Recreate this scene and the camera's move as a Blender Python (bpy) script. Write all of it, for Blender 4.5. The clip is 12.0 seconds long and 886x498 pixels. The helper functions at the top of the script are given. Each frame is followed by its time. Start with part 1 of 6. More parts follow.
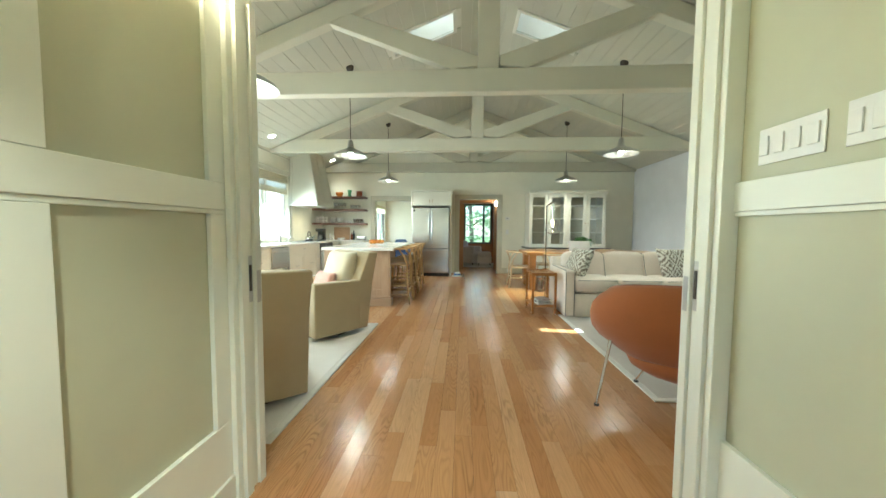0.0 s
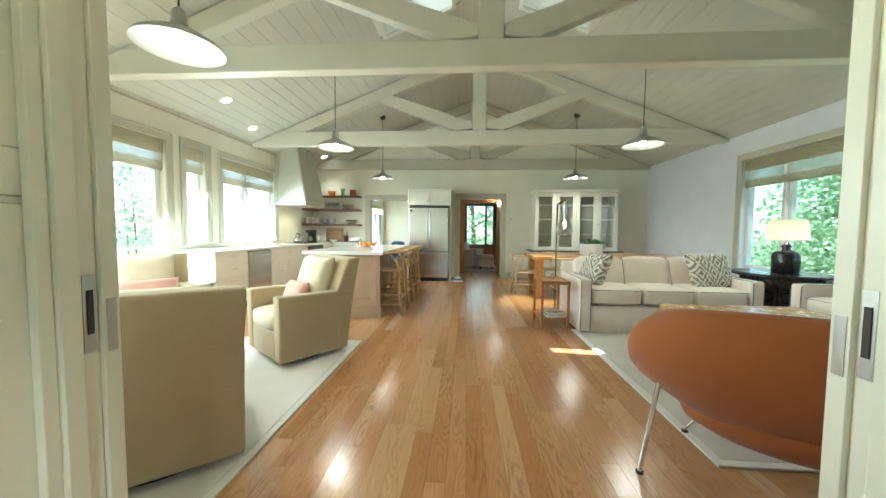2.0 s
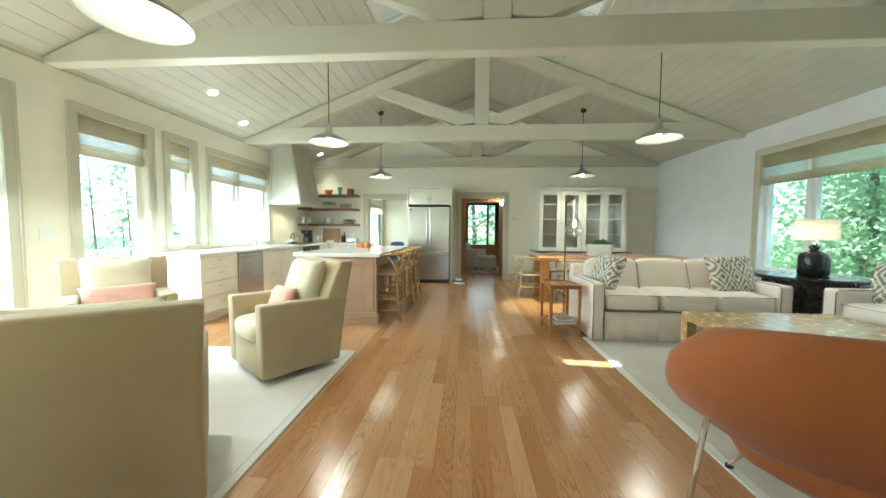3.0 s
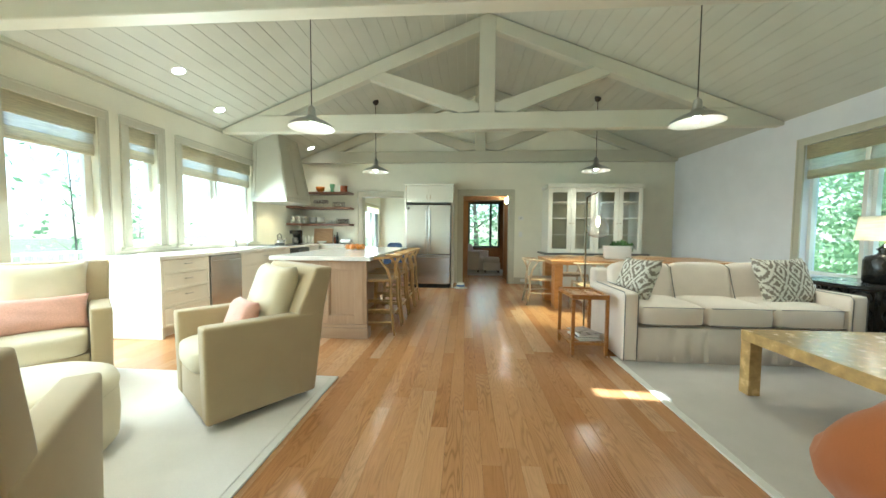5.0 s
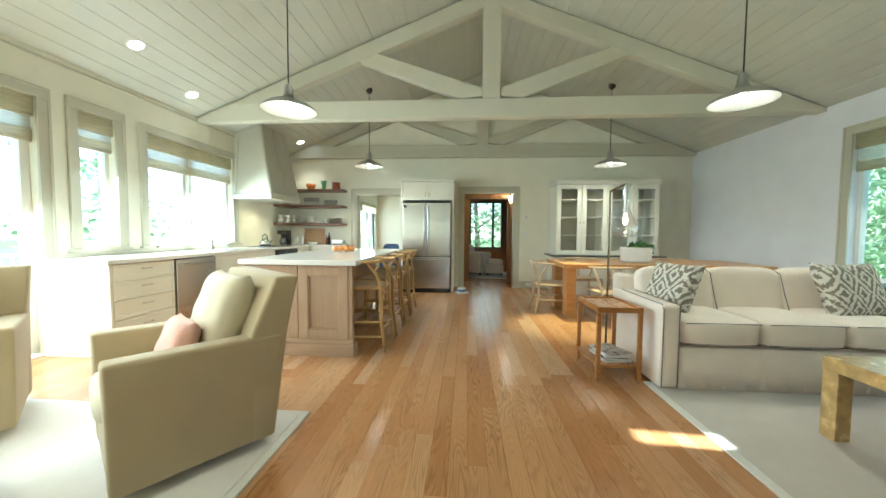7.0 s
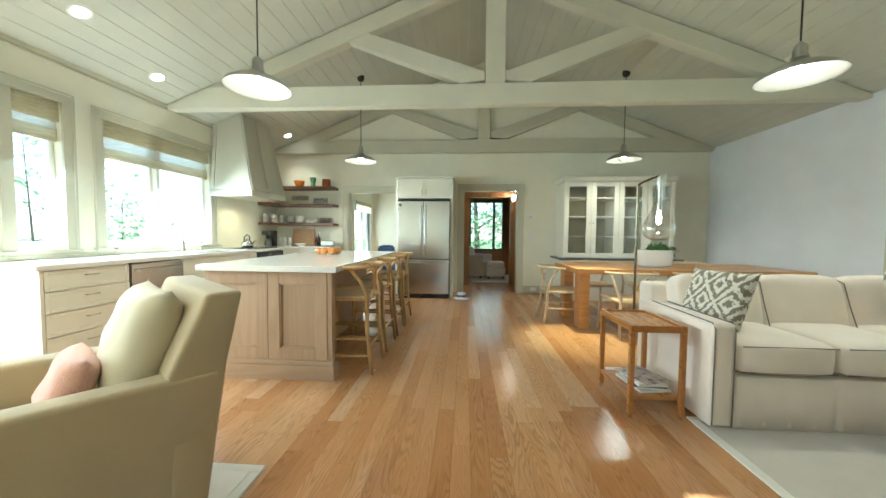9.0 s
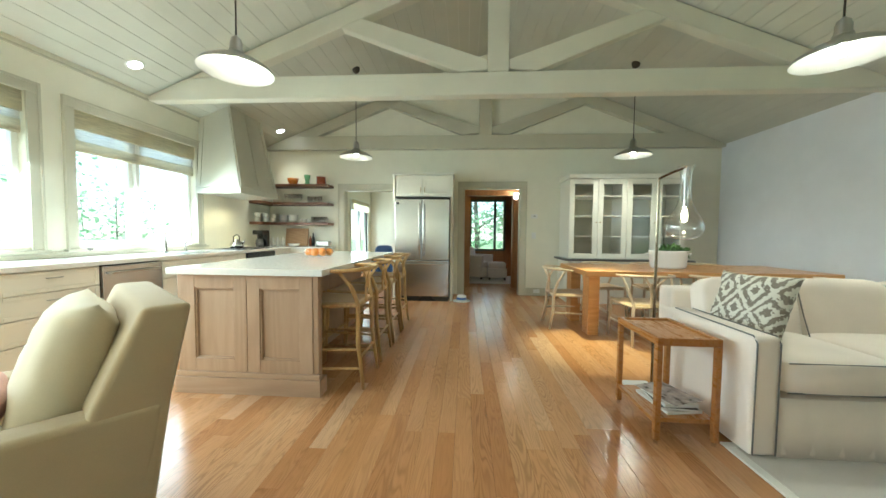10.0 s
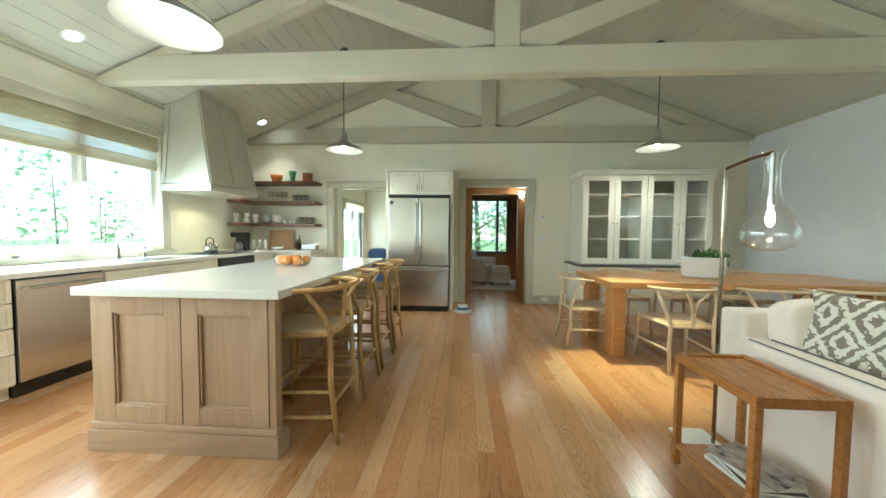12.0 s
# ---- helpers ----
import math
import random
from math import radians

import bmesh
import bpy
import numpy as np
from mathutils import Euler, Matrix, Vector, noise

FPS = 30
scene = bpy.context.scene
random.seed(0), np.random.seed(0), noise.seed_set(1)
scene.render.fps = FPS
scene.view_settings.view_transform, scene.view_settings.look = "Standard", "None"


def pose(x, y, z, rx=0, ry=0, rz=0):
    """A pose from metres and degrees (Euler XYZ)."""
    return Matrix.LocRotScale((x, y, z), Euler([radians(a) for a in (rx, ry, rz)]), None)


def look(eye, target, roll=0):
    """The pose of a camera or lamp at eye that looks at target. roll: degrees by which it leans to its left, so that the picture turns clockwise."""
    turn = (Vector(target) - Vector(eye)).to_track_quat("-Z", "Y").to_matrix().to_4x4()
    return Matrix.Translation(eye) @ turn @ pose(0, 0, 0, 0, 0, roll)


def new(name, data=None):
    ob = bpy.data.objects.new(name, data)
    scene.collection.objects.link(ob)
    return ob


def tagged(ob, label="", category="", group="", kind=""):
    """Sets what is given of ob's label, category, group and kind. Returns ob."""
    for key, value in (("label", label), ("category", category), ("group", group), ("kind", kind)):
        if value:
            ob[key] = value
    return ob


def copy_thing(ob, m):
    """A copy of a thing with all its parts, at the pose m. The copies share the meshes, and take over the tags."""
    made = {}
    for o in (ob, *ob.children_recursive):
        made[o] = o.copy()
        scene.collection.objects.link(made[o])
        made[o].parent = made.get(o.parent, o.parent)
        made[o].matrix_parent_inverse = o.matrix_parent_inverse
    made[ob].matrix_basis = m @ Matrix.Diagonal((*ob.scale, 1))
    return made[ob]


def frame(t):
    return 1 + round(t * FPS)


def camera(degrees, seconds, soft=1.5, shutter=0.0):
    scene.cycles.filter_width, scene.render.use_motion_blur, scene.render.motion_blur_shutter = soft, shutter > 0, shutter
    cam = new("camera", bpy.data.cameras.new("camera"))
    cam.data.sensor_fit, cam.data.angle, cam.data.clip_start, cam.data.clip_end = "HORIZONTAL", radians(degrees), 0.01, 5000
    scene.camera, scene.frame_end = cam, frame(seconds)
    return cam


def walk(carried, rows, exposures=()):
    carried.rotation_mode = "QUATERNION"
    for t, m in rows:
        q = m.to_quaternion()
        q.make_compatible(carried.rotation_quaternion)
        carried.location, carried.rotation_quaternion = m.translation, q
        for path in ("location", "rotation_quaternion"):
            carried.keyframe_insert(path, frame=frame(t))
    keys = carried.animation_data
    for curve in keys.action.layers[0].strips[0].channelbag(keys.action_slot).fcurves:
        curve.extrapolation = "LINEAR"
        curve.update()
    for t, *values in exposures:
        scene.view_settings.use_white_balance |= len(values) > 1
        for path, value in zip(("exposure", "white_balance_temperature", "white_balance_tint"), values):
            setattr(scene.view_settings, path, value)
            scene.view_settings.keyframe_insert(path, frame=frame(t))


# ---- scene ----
cam = camera(105.9, 12.0, soft=1.55)
PATH = [
    (0, (-0.385, -0.104, 1.215), (-0.502, 1.889, 1.099), 0.4),
    (0.5, (-0.369, 0.057, 1.21), (-0.488, 2.05, 1.099), 0.4),
    (1, (-0.354, 0.216, 1.211), (-0.478, 2.209, 1.099), 0.3),
    (1.5, (-0.341, 0.37, 1.217), (-0.468, 2.363, 1.107), 0.4),
    (2, (-0.338, 0.524, 1.217), (-0.47, 2.517, 1.109), 0.5),
    (2.5, (-0.349, 0.679, 1.212), (-0.483, 2.672, 1.102), 0.4),
    (3, (-0.364, 0.824, 1.223), (-0.499, 2.817, 1.114), 0.4),
    (5, (-0.417, 1.435, 1.205), (-0.552, 3.428, 1.102), 0.4),
    (5.5, (-0.441, 1.579, 1.197), (-0.576, 3.572, 1.095), 0.4),
    (6, (-0.451, 1.718, 1.198), (-0.587, 3.711, 1.096), 0.5),
    (6.5, (-0.452, 1.852, 1.193), (-0.588, 3.845, 1.093), 0.4),
    (7, (-0.44, 1.984, 1.192), (-0.577, 3.977, 1.094), 0.4),
    (9, (-0.463, 2.489, 1.189), (-0.593, 4.482, 1.097), 0.5),
    (9.5, (-0.466, 2.622, 1.185), (-0.596, 4.616, 1.095), 0.5),
    (10, (-0.476, 2.764, 1.184), (-0.605, 4.758, 1.092), 0.5),
    (10.5, (-0.475, 2.911, 1.191), (-0.604, 4.905, 1.1), 0.4),
    (11, (-0.474, 3.061, 1.199), (-0.602, 5.055, 1.11), 0.4),
    (11.5, (-0.494, 3.212, 1.207), (-0.62, 5.206, 1.118), 0.5),
    (12, (-0.513, 3.36, 1.226), (-0.637, 5.354, 1.133), 0.5),
]
walk(cam, [(t, look(eye, target, roll)) for t, eye, target, roll in PATH], [(0, 1.93, 5400, -3), (8, 1.91, 5400, -3), (12, 1.81, 5400, -3)])

# ---- world, sun, lamps ----
world = bpy.data.worlds.new("sky")
scene.world = world
world.use_nodes = True
wn = world.node_tree
sky = wn.nodes.new("ShaderNodeTexSky")
sky.sky_type = "NISHITA"
sky.sun_disc = False
SUN_EL, SUN_AZ = 66.0, -56.5
sky.sun_elevation = radians(SUN_EL)
sky.sun_rotation = radians(SUN_AZ)
wn.links.new(sky.outputs[0], wn.nodes["Background"].inputs[0])
wn.nodes["Background"].inputs[1].default_value = 0.15


def sun_way(el, az):
    return Vector((math.sin(radians(az)) * math.cos(radians(el)), math.cos(radians(az)) * math.cos(radians(el)), math.sin(radians(el))))


sun = new("sun", bpy.data.lights.new("sun", "SUN"))
sun.data.energy, sun.data.angle, sun.data.color = 5.0, radians(0.6), (1, 0.97, 0.91)
sun.matrix_world = look(sun_way(SUN_EL, SUN_AZ) * 30, (0, 0, 0))


def area_lamp(name, m, w, h, power, colour):
    d = bpy.data.lights.new(name, "AREA")
    d.shape, d.size, d.size_y, d.energy, d.color = "RECTANGLE", w, h, power, colour
    ob = new(name, d)
    ob.matrix_world = m
    return ob


def spot_lamp(name, m, power, angle, blend, colour, radius=0.04):
    d = bpy.data.lights.new(name, "SPOT")
    d.energy, d.spot_size, d.spot_blend, d.color, d.shadow_soft_size = power, radians(angle), blend, colour, radius
    ob = new(name, d)
    ob.matrix_world = m
    return ob


# ---- plan ----
L, R, F, B = -4.42, 4.23, 1.42, 9.32      # room faces: window wall, far side wall, entrance wall, kitchen wall
RX, RZ, PITCH = -0.11, 4.56, 0.393         # ridge place, height, fall per metre


def slope_z(x):
    return RZ - PITCH * abs(x - RX)


# daylight through the openings
DAY = (0.98, 1.0, 0.93)
area_lamp("daylight_door", look((L - 0.1, 4.47, 1.3), (L + 1.9, 4.47, -0.4)), 0.7, 2.0, 19, DAY)
area_lamp("daylight_narrow", look((L - 0.1, 5.37, 1.65), (L + 1.9, 5.37, 0.0)), 0.4, 1.2, 5.5, DAY)
area_lamp("daylight_kitchen", look((L - 0.1, 6.6, 1.65), (L + 1.9, 6.5, 0.0)), 1.2, 1.2, 14, DAY)
# fill for the armchairs through added glazing; only that opening's edge is known
area_lamp("first_door_fill", look((L - 0.1, 2.7, 1.3), (L + 1.9, 2.9, -0.4)), 1.5, 2.0, 23, DAY)
area_lamp("daylight_garden", look((R + 0.1, 5.2, 1.55), (R - 1.9, 5.2, 0.35)), 2.3, 1.5, 2.6, DAY)
area_lamp("daylight_den", look((0.15, 12.75, 1.5), (0.15, 10, 1.2)), 1.0, 1.4, 0.6, DAY)
area_lamp("daylight_pantry", look((-3.55, 12.3, 1.2), (-2, 12.3, 1.0)), 1.4, 1.7, 8, DAY)

# this fill is added from behind to brighten the hall; its window is made up
area_lamp("hall_fill", look((-0.35, -2.66, 1.3), (-0.35, 0, 1.2)), 1.2, 1.7, 1.7, DAY)
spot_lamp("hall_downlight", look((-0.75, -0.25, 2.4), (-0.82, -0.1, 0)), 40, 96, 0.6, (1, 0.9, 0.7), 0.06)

# ---- materials ----


def nodes_of(name):
    m = bpy.data.materials.new(name)
    m.use_nodes = True
    n = m.node_tree
    return m, n, n.nodes["Principled BSDF"]


def setv(node, name, value):
    node.inputs[name].default_value = value


def link(n, a, b):
    n.links.new(a, b)


def coords(n, kind="Object", scale=(1, 1, 1)):
    if kind == "Position":
        src = n.nodes.new("ShaderNodeNewGeometry").outputs["Position"]
    else:
        src = n.nodes.new("ShaderNodeTexCoord").outputs[kind]
    mp = n.nodes.new("ShaderNodeMapping")
    mp.inputs["Scale"].default_value = scale
    link(n, src, mp.inputs[0])
    return mp.outputs[0]


def noise_tex(n, vec, scale, detail=4, rough=0.55):
    t = n.nodes.new("ShaderNodeTexNoise")
    t.inputs["Scale"].default_value, t.inputs["Detail"].default_value, t.inputs["Roughness"].default_value = scale, detail, rough
    link(n, vec, t.inputs["Vector"])
    return t.outputs["Fac"]


def ramp(n, fac, stops):
    r = n.nodes.new("ShaderNodeValToRGB")
    while len(r.color_ramp.elements) < len(stops):
        r.color_ramp.elements.new(0.5)
    for e, (p, c) in zip(r.color_ramp.elements, stops):
        e.position = p
        e.color = (*c, 1) if len(c) == 3 else c
    link(n, fac, r.inputs[0])
    return r.outputs[0]


def shade(c, k):
    return tuple(min(1, max(0, v * k)) for v in c)


def bump(n, b, height, strength, dist=0.005):
    k = n.nodes.new("ShaderNodeBump")
    k.inputs["Strength"].default_value, k.inputs["Distance"].default_value = strength, dist
    link(n, height, k.inputs["Height"])
    link(n, k.outputs[0], b.inputs["Normal"])


def plain(name, c, rough=0.5, metal=0.0, var=0.06, scale=3.0, fine=120.0, relief=0.1, kind="Object"):
    """Paint, plastic, metal: slow mottling, fine relief."""
    m, n, b = nodes_of(name)
    v = coords(n, kind)
    slow = noise_tex(n, v, scale, 5)
    link(n, ramp(n, slow, [(0.3, shade(c, 1 - var)), (0.7, shade(c, 1 + var))]), b.inputs["Base Color"])
    setv(b, "Metallic", metal)
    f = noise_tex(n, v, fine, 2)
    link(n, ramp(n, slow, [(0.25, (max(0, rough - 0.06),) * 3), (0.75, (min(1, rough + 0.06),) * 3)]), b.inputs["Roughness"])
    if relief:
        bump(n, b, f, relief, 0.001)
    return m


def fabric(name, c, weave=420.0, var=0.1, relief=0.5):
    m, n, b = nodes_of(name)
    v = coords(n)
    slow = noise_tex(n, v, 5, 5)
    fine = noise_tex(n, v, weave, 2)
    mix = n.nodes.new("ShaderNodeMath")
    mix.operation = "MULTIPLY_ADD"
    mix.inputs[1].default_value, mix.inputs[2].default_value = 0.5, 0.25
    link(n, fine, mix.inputs[0])
    add = n.nodes.new("ShaderNodeMath")
    add.operation = "MULTIPLY_ADD"
    add.inputs[1].default_value = 0.5
    link(n, slow, add.inputs[0])
    link(n, mix.outputs[0], add.inputs[2])
    link(n, ramp(n, add.outputs[0], [(0.45, shade(c, 1 - var)), (1.0, shade(c, 1 + var))]), b.inputs["Base Color"])
    setv(b, "Roughness", 0.9)
    setv(b, "Sheen Weight", 0.2)
    bump(n, b, fine, relief, 0.001)
    return m


def timber(name, dark, mid, light, along=1, rough=0.4, bands=14.0, kind="Object"):
    """Wood whose grain runs along the given axis (0 x, 1 y, 2 z), each piece in its own tone."""
    m, n, b = nodes_of(name)
    sc = [1.0, 1.0, 1.0]
    sc[along] = 0.09
    v = coords(n, kind, sc)
    info = n.nodes.new("ShaderNodeObjectInfo").outputs["Random"]
    isl = n.nodes.new("ShaderNodeNewGeometry").outputs["Random Per Island"]
    rnd = n.nodes.new("ShaderNodeMath")
    rnd.operation = "ADD"
    link(n, info, rnd.inputs[0])
    link(n, isl, rnd.inputs[1])
    fr = n.nodes.new("ShaderNodeMath")
    fr.operation = "FRACT"
    link(n, rnd.outputs[0], fr.inputs[0])
    off = n.nodes.new("ShaderNodeVectorMath")
    off.operation = "MULTIPLY_ADD"
    off.inputs[1].default_value = (1, 1, 1)
    sep = n.nodes.new("ShaderNodeCombineXYZ")
    k = n.nodes.new("ShaderNodeMath")
    k.operation = "MULTIPLY"
    k.inputs[1].default_value = 37.0
    link(n, fr.outputs[0], k.inputs[0])
    for i in range(3):
        link(n, k.outputs[0], sep.inputs[i])
    link(n, v, off.inputs[0])
    link(n, sep.outputs[0], off.inputs[2])
    rings = noise_tex(n, off.outputs[0], bands * 0.25, 1.5, 0.4)
    turns = n.nodes.new("ShaderNodeMath")
    turns.operation = "MULTIPLY"
    turns.inputs[1].default_value = 105.0
    link(n, rings, turns.inputs[0])
    wave = n.nodes.new("ShaderNodeMath")
    wave.operation = "SINE"
    link(n, turns.outputs[0], wave.inputs[0])
    streak = noise_tex(n, off.outputs[0], 60, 5, 0.75)
    slow = noise_tex(n, off.outputs[0], 3, 3)
    mixn = n.nodes.new("ShaderNodeMath")
    mixn.operation = "MULTIPLY_ADD"
    mixn.inputs[1].default_value = 0.065
    link(n, wave.outputs[0], mixn.inputs[0])
    m2 = n.nodes.new("ShaderNodeMath")
    m2.operation = "MULTIPLY_ADD"
    m2.inputs[1].default_value = 0.36
    link(n, streak, m2.inputs[0])
    m3 = n.nodes.new("ShaderNodeMath")
    m3.operation = "MULTIPLY_ADD"
    m3.inputs[1].default_value = 0.15
    link(n, slow, m3.inputs[0])
    m4 = n.nodes.new("ShaderNodeMath")
    m4.operation = "MULTIPLY_ADD"
    m4.inputs[1].default_value, m4.inputs[2].default_value = 0.23, 0.035
    link(n, fr.outputs[0], m4.inputs[0])
    link(n, m4.outputs[0], m3.inputs[2])
    link(n, m3.outputs[0], m2.inputs[2])
    link(n, m2.outputs[0], mixn.inputs[2])
    link(n, ramp(n, mixn.outputs[0], [(0.18, dark), (0.45, mid), (0.74, light)]), b.inputs["Base Color"])
    link(n, ramp(n, streak, [(0.3, (rough + 0.08,) * 3), (0.7, (rough - 0.06,) * 3)]), b.inputs["Roughness"])
    bump(n, b, mixn.outputs[0], 0.04, 0.001)
    return m


def oak_boards(name):
    """Varnished red and white oak: every board in a tone of its own, with cathedral figure and open pores."""
    m, n, b = nodes_of(name)

    def mth(op, a, c=None, d=None):
        q = n.nodes.new("ShaderNodeMath")
        q.operation = op
        for i, v in enumerate((a, c, d)):
            if isinstance(v, (int, float)):
                q.inputs[i].default_value = v
            elif v is not None:
                link(n, v, q.inputs[i])
        return q.outputs[0]
    pick = mth("FRACT", mth("ADD", n.nodes.new("ShaderNodeObjectInfo").outputs["Random"], n.nodes.new("ShaderNodeNewGeometry").outputs["Random Per Island"]))
    shift = n.nodes.new("ShaderNodeCombineXYZ")
    for i, k in enumerate((41.0, 23.0, 67.0)):
        link(n, mth("MULTIPLY", pick, k), shift.inputs[i])

    def moved(scale):
        add = n.nodes.new("ShaderNodeVectorMath")
        link(n, coords(n, "Position", scale), add.inputs[0])
        link(n, shift.outputs[0], add.inputs[1])
        return add.outputs[0]
    tone = ramp(n, pick, [(0.0, (0.42, 0.195, 0.074)), (0.2, (0.465, 0.232, 0.095)), (0.5, (0.49, 0.253, 0.108)), (0.8, (0.515, 0.277, 0.124)), (0.94, (0.545, 0.31, 0.152)), (1.0, (0.57, 0.36, 0.205))])
    figure = noise_tex(n, moved((1, 0.12, 1)), 12.0, 1.0, 0.4)
    rings = mth("POWER", mth("MULTIPLY_ADD", mth("SINE", mth("MULTIPLY", figure, 105.0)), 0.5, 0.5), 2.5)
    patch = ramp(n, noise_tex(n, moved((1, 0.4, 1)), 2.6, 2), [(0.42, (0.0,) * 3), (0.66, (1.0,) * 3)])
    pores = noise_tex(n, moved((1, 0.035, 1)), 150, 3, 0.65)
    cloud = noise_tex(n, coords(n, "Position", (1, 0.6, 1)), 1.1, 4)
    dark = mth("MULTIPLY", rings, mth("MULTIPLY_ADD", patch, 0.24, 0.07))
    fine = mth("MULTIPLY_ADD", pores, 0.38, 0.81)
    wide = mth("MULTIPLY_ADD", cloud, 0.3, 0.85)
    k = mth("MULTIPLY", mth("MULTIPLY", mth("SUBTRACT", 1.0, dark), fine), wide)
    mul = n.nodes.new("ShaderNodeVectorMath")
    mul.operation = "SCALE"
    link(n, tone, mul.inputs[0])
    link(n, k, mul.inputs["Scale"])
    link(n, mul.outputs[0], b.inputs["Base Color"])
    link(n, ramp(n, mth("MULTIPLY_ADD", pores, 0.5, mth("MULTIPLY", cloud, 0.5)), [(0.3, (0.16,) * 3), (0.7, (0.28,) * 3)]), b.inputs["Roughness"])
    bump(n, b, mth("SUBTRACT", pores, dark), 0.05, 0.001)
    return m


def glowing(name, c, strength):
    m, n, b = nodes_of(name)
    setv(b, "Base Color", (*c, 1))
    setv(b, "Emission Color", (*c, 1))
    setv(b, "Emission Strength", strength)
    return m


def glass(name, tint=(1, 1, 1), rough=0.0):
    m, n, b = nodes_of(name)
    setv(b, "Base Color", (*tint, 1))
    setv(b, "Roughness", rough)
    setv(b, "Transmission Weight", 1.0)
    setv(b, "IOR", 1.45)
    return m


def thin_pane(name, amount=0.08, edge=4.0):
    """A window pane: clear, with a mirror sheen."""
    m, n, b = nodes_of(name)
    tr = n.nodes.new("ShaderNodeBsdfTransparent")
    gl = n.nodes.new("ShaderNodeBsdfGlossy")
    gl.inputs["Roughness"].default_value = 0.02
    lw = n.nodes.new("ShaderNodeLayerWeight")
    lw.inputs["Blend"].default_value = 0.5
    pw = n.nodes.new("ShaderNodeMath")
    pw.operation = "POWER"
    pw.inputs[1].default_value = edge
    link(n, lw.outputs["Facing"], pw.inputs[0])
    fr = n.nodes.new("ShaderNodeMath")
    fr.operation = "MULTIPLY_ADD"
    fr.inputs[1].default_value, fr.inputs[2].default_value = 0.6, amount * 0.5
    link(n, pw.outputs[0], fr.inputs[0])
    mix = n.nodes.new("ShaderNodeMixShader")
    link(n, fr.outputs[0], mix.inputs[0])
    link(n, tr.outputs[0], mix.inputs[1])
    link(n, gl.outputs[0], mix.inputs[2])
    link(n, mix.outputs[0], n.nodes["Material Output"].inputs[0])
    return m


def sheer(name, c, through_amount):
    m, n, b = nodes_of(name)
    v = coords(n, "Object", (1, 1, 60))
    f = noise_tex(n, v, 8, 3)
    col = ramp(n, f, [(0.35, shade(c, 0.6)), (0.62, c)])
    dif = n.nodes.new("ShaderNodeBsdfDiffuse")
    tl = n.nodes.new("ShaderNodeBsdfTranslucent")
    tr = n.nodes.new("ShaderNodeBsdfTransparent")
    link(n, col, dif.inputs[0])
    link(n, col, tl.inputs[0])
    a = n.nodes.new("ShaderNodeMixShader")
    a.inputs[0].default_value = 0.65
    link(n, dif.outputs[0], a.inputs[1])
    link(n, tl.outputs[0], a.inputs[2])
    c2 = n.nodes.new("ShaderNodeMixShader")
    c2.inputs[0].default_value = through_amount
    link(n, a.outputs[0], c2.inputs[1])
    link(n, tr.outputs[0], c2.inputs[2])
    link(n, c2.outputs[0], n.nodes["Material Output"].inputs[0])
    return m


def ikat(name, base, ink):
    """Woven medallion pattern on cushions."""
    m, n, b = nodes_of(name)
    v = coords(n, "Object", (1, 1, 1))
    sep = n.nodes.new("ShaderNodeSeparateXYZ")
    wob = noise_tex(n, v, 60, 2)
    link(n, v, sep.inputs[0])

    def mth(op, a, c=None, d=None):
        q = n.nodes.new("ShaderNodeMath")
        q.operation = op
        for i, s in enumerate((a, c, d)):
            if s is None:
                continue
            if isinstance(s, (int, float)):
                q.inputs[i].default_value = s
            else:
                link(n, s, q.inputs[i])
        return q.outputs[0]
    jx = mth("MULTIPLY_ADD", wob, 0.05, sep.outputs[0])
    jz = mth("MULTIPLY_ADD", wob, 0.02, sep.outputs[2])
    ax = mth("PINGPONG", jx, 0.085)
    az = mth("PINGPONG", jz, 0.12)
    diam = mth("ADD", mth("DIVIDE", ax, 0.085), mth("DIVIDE", az, 0.12))
    ring = mth("SINE", mth("MULTIPLY", diam, 11.0))
    step = mth("SINE", mth("MULTIPLY", mth("ADD", ax, mth("MULTIPLY", jz, 0.4)), 95.0))
    f = mth("GREATER_THAN", mth("MULTIPLY_ADD", step, 0.5, ring), 0.05)
    link(n, ramp(n, f, [(0.4, base), (0.6, ink)]), b.inputs["Base Color"])
    setv(b, "Roughness", 0.9)
    bump(n, b, noise_tex(n, v, 400, 2), 0.4, 0.001)
    return m


WALL = plain("wall_paint", (0.83, 0.81, 0.68), 0.6, var=0.03)
WALL_COOL = plain("side_wall_paint", (0.80, 0.82, 0.86), 0.6, var=0.03)
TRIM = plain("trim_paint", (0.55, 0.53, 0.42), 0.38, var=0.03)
WHITE = plain("white_paint", (0.80, 0.80, 0.74), 0.38, var=0.025)
HALL = plain("hall_panel_paint", (0.52, 0.52, 0.38), 0.5, var=0.03)
HALLTRIM = plain("hall_trim_paint", (0.78, 0.79, 0.70), 0.35, var=0.03)
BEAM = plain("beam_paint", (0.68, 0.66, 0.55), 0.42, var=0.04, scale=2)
HOODP = plain("hood_paint", (0.58, 0.57, 0.48), 0.4, var=0.03)
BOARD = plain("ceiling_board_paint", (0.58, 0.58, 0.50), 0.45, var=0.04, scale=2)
CAB = plain("cabinet_paint", (0.78, 0.76, 0.66), 0.35, var=0.02)
FLOOR = oak_boards("oak_floor")
ISLAND_V = timber("limed_oak_upright", (0.37, 0.245, 0.148), (0.435, 0.298, 0.188), (0.50, 0.36, 0.238), 2, 0.42)
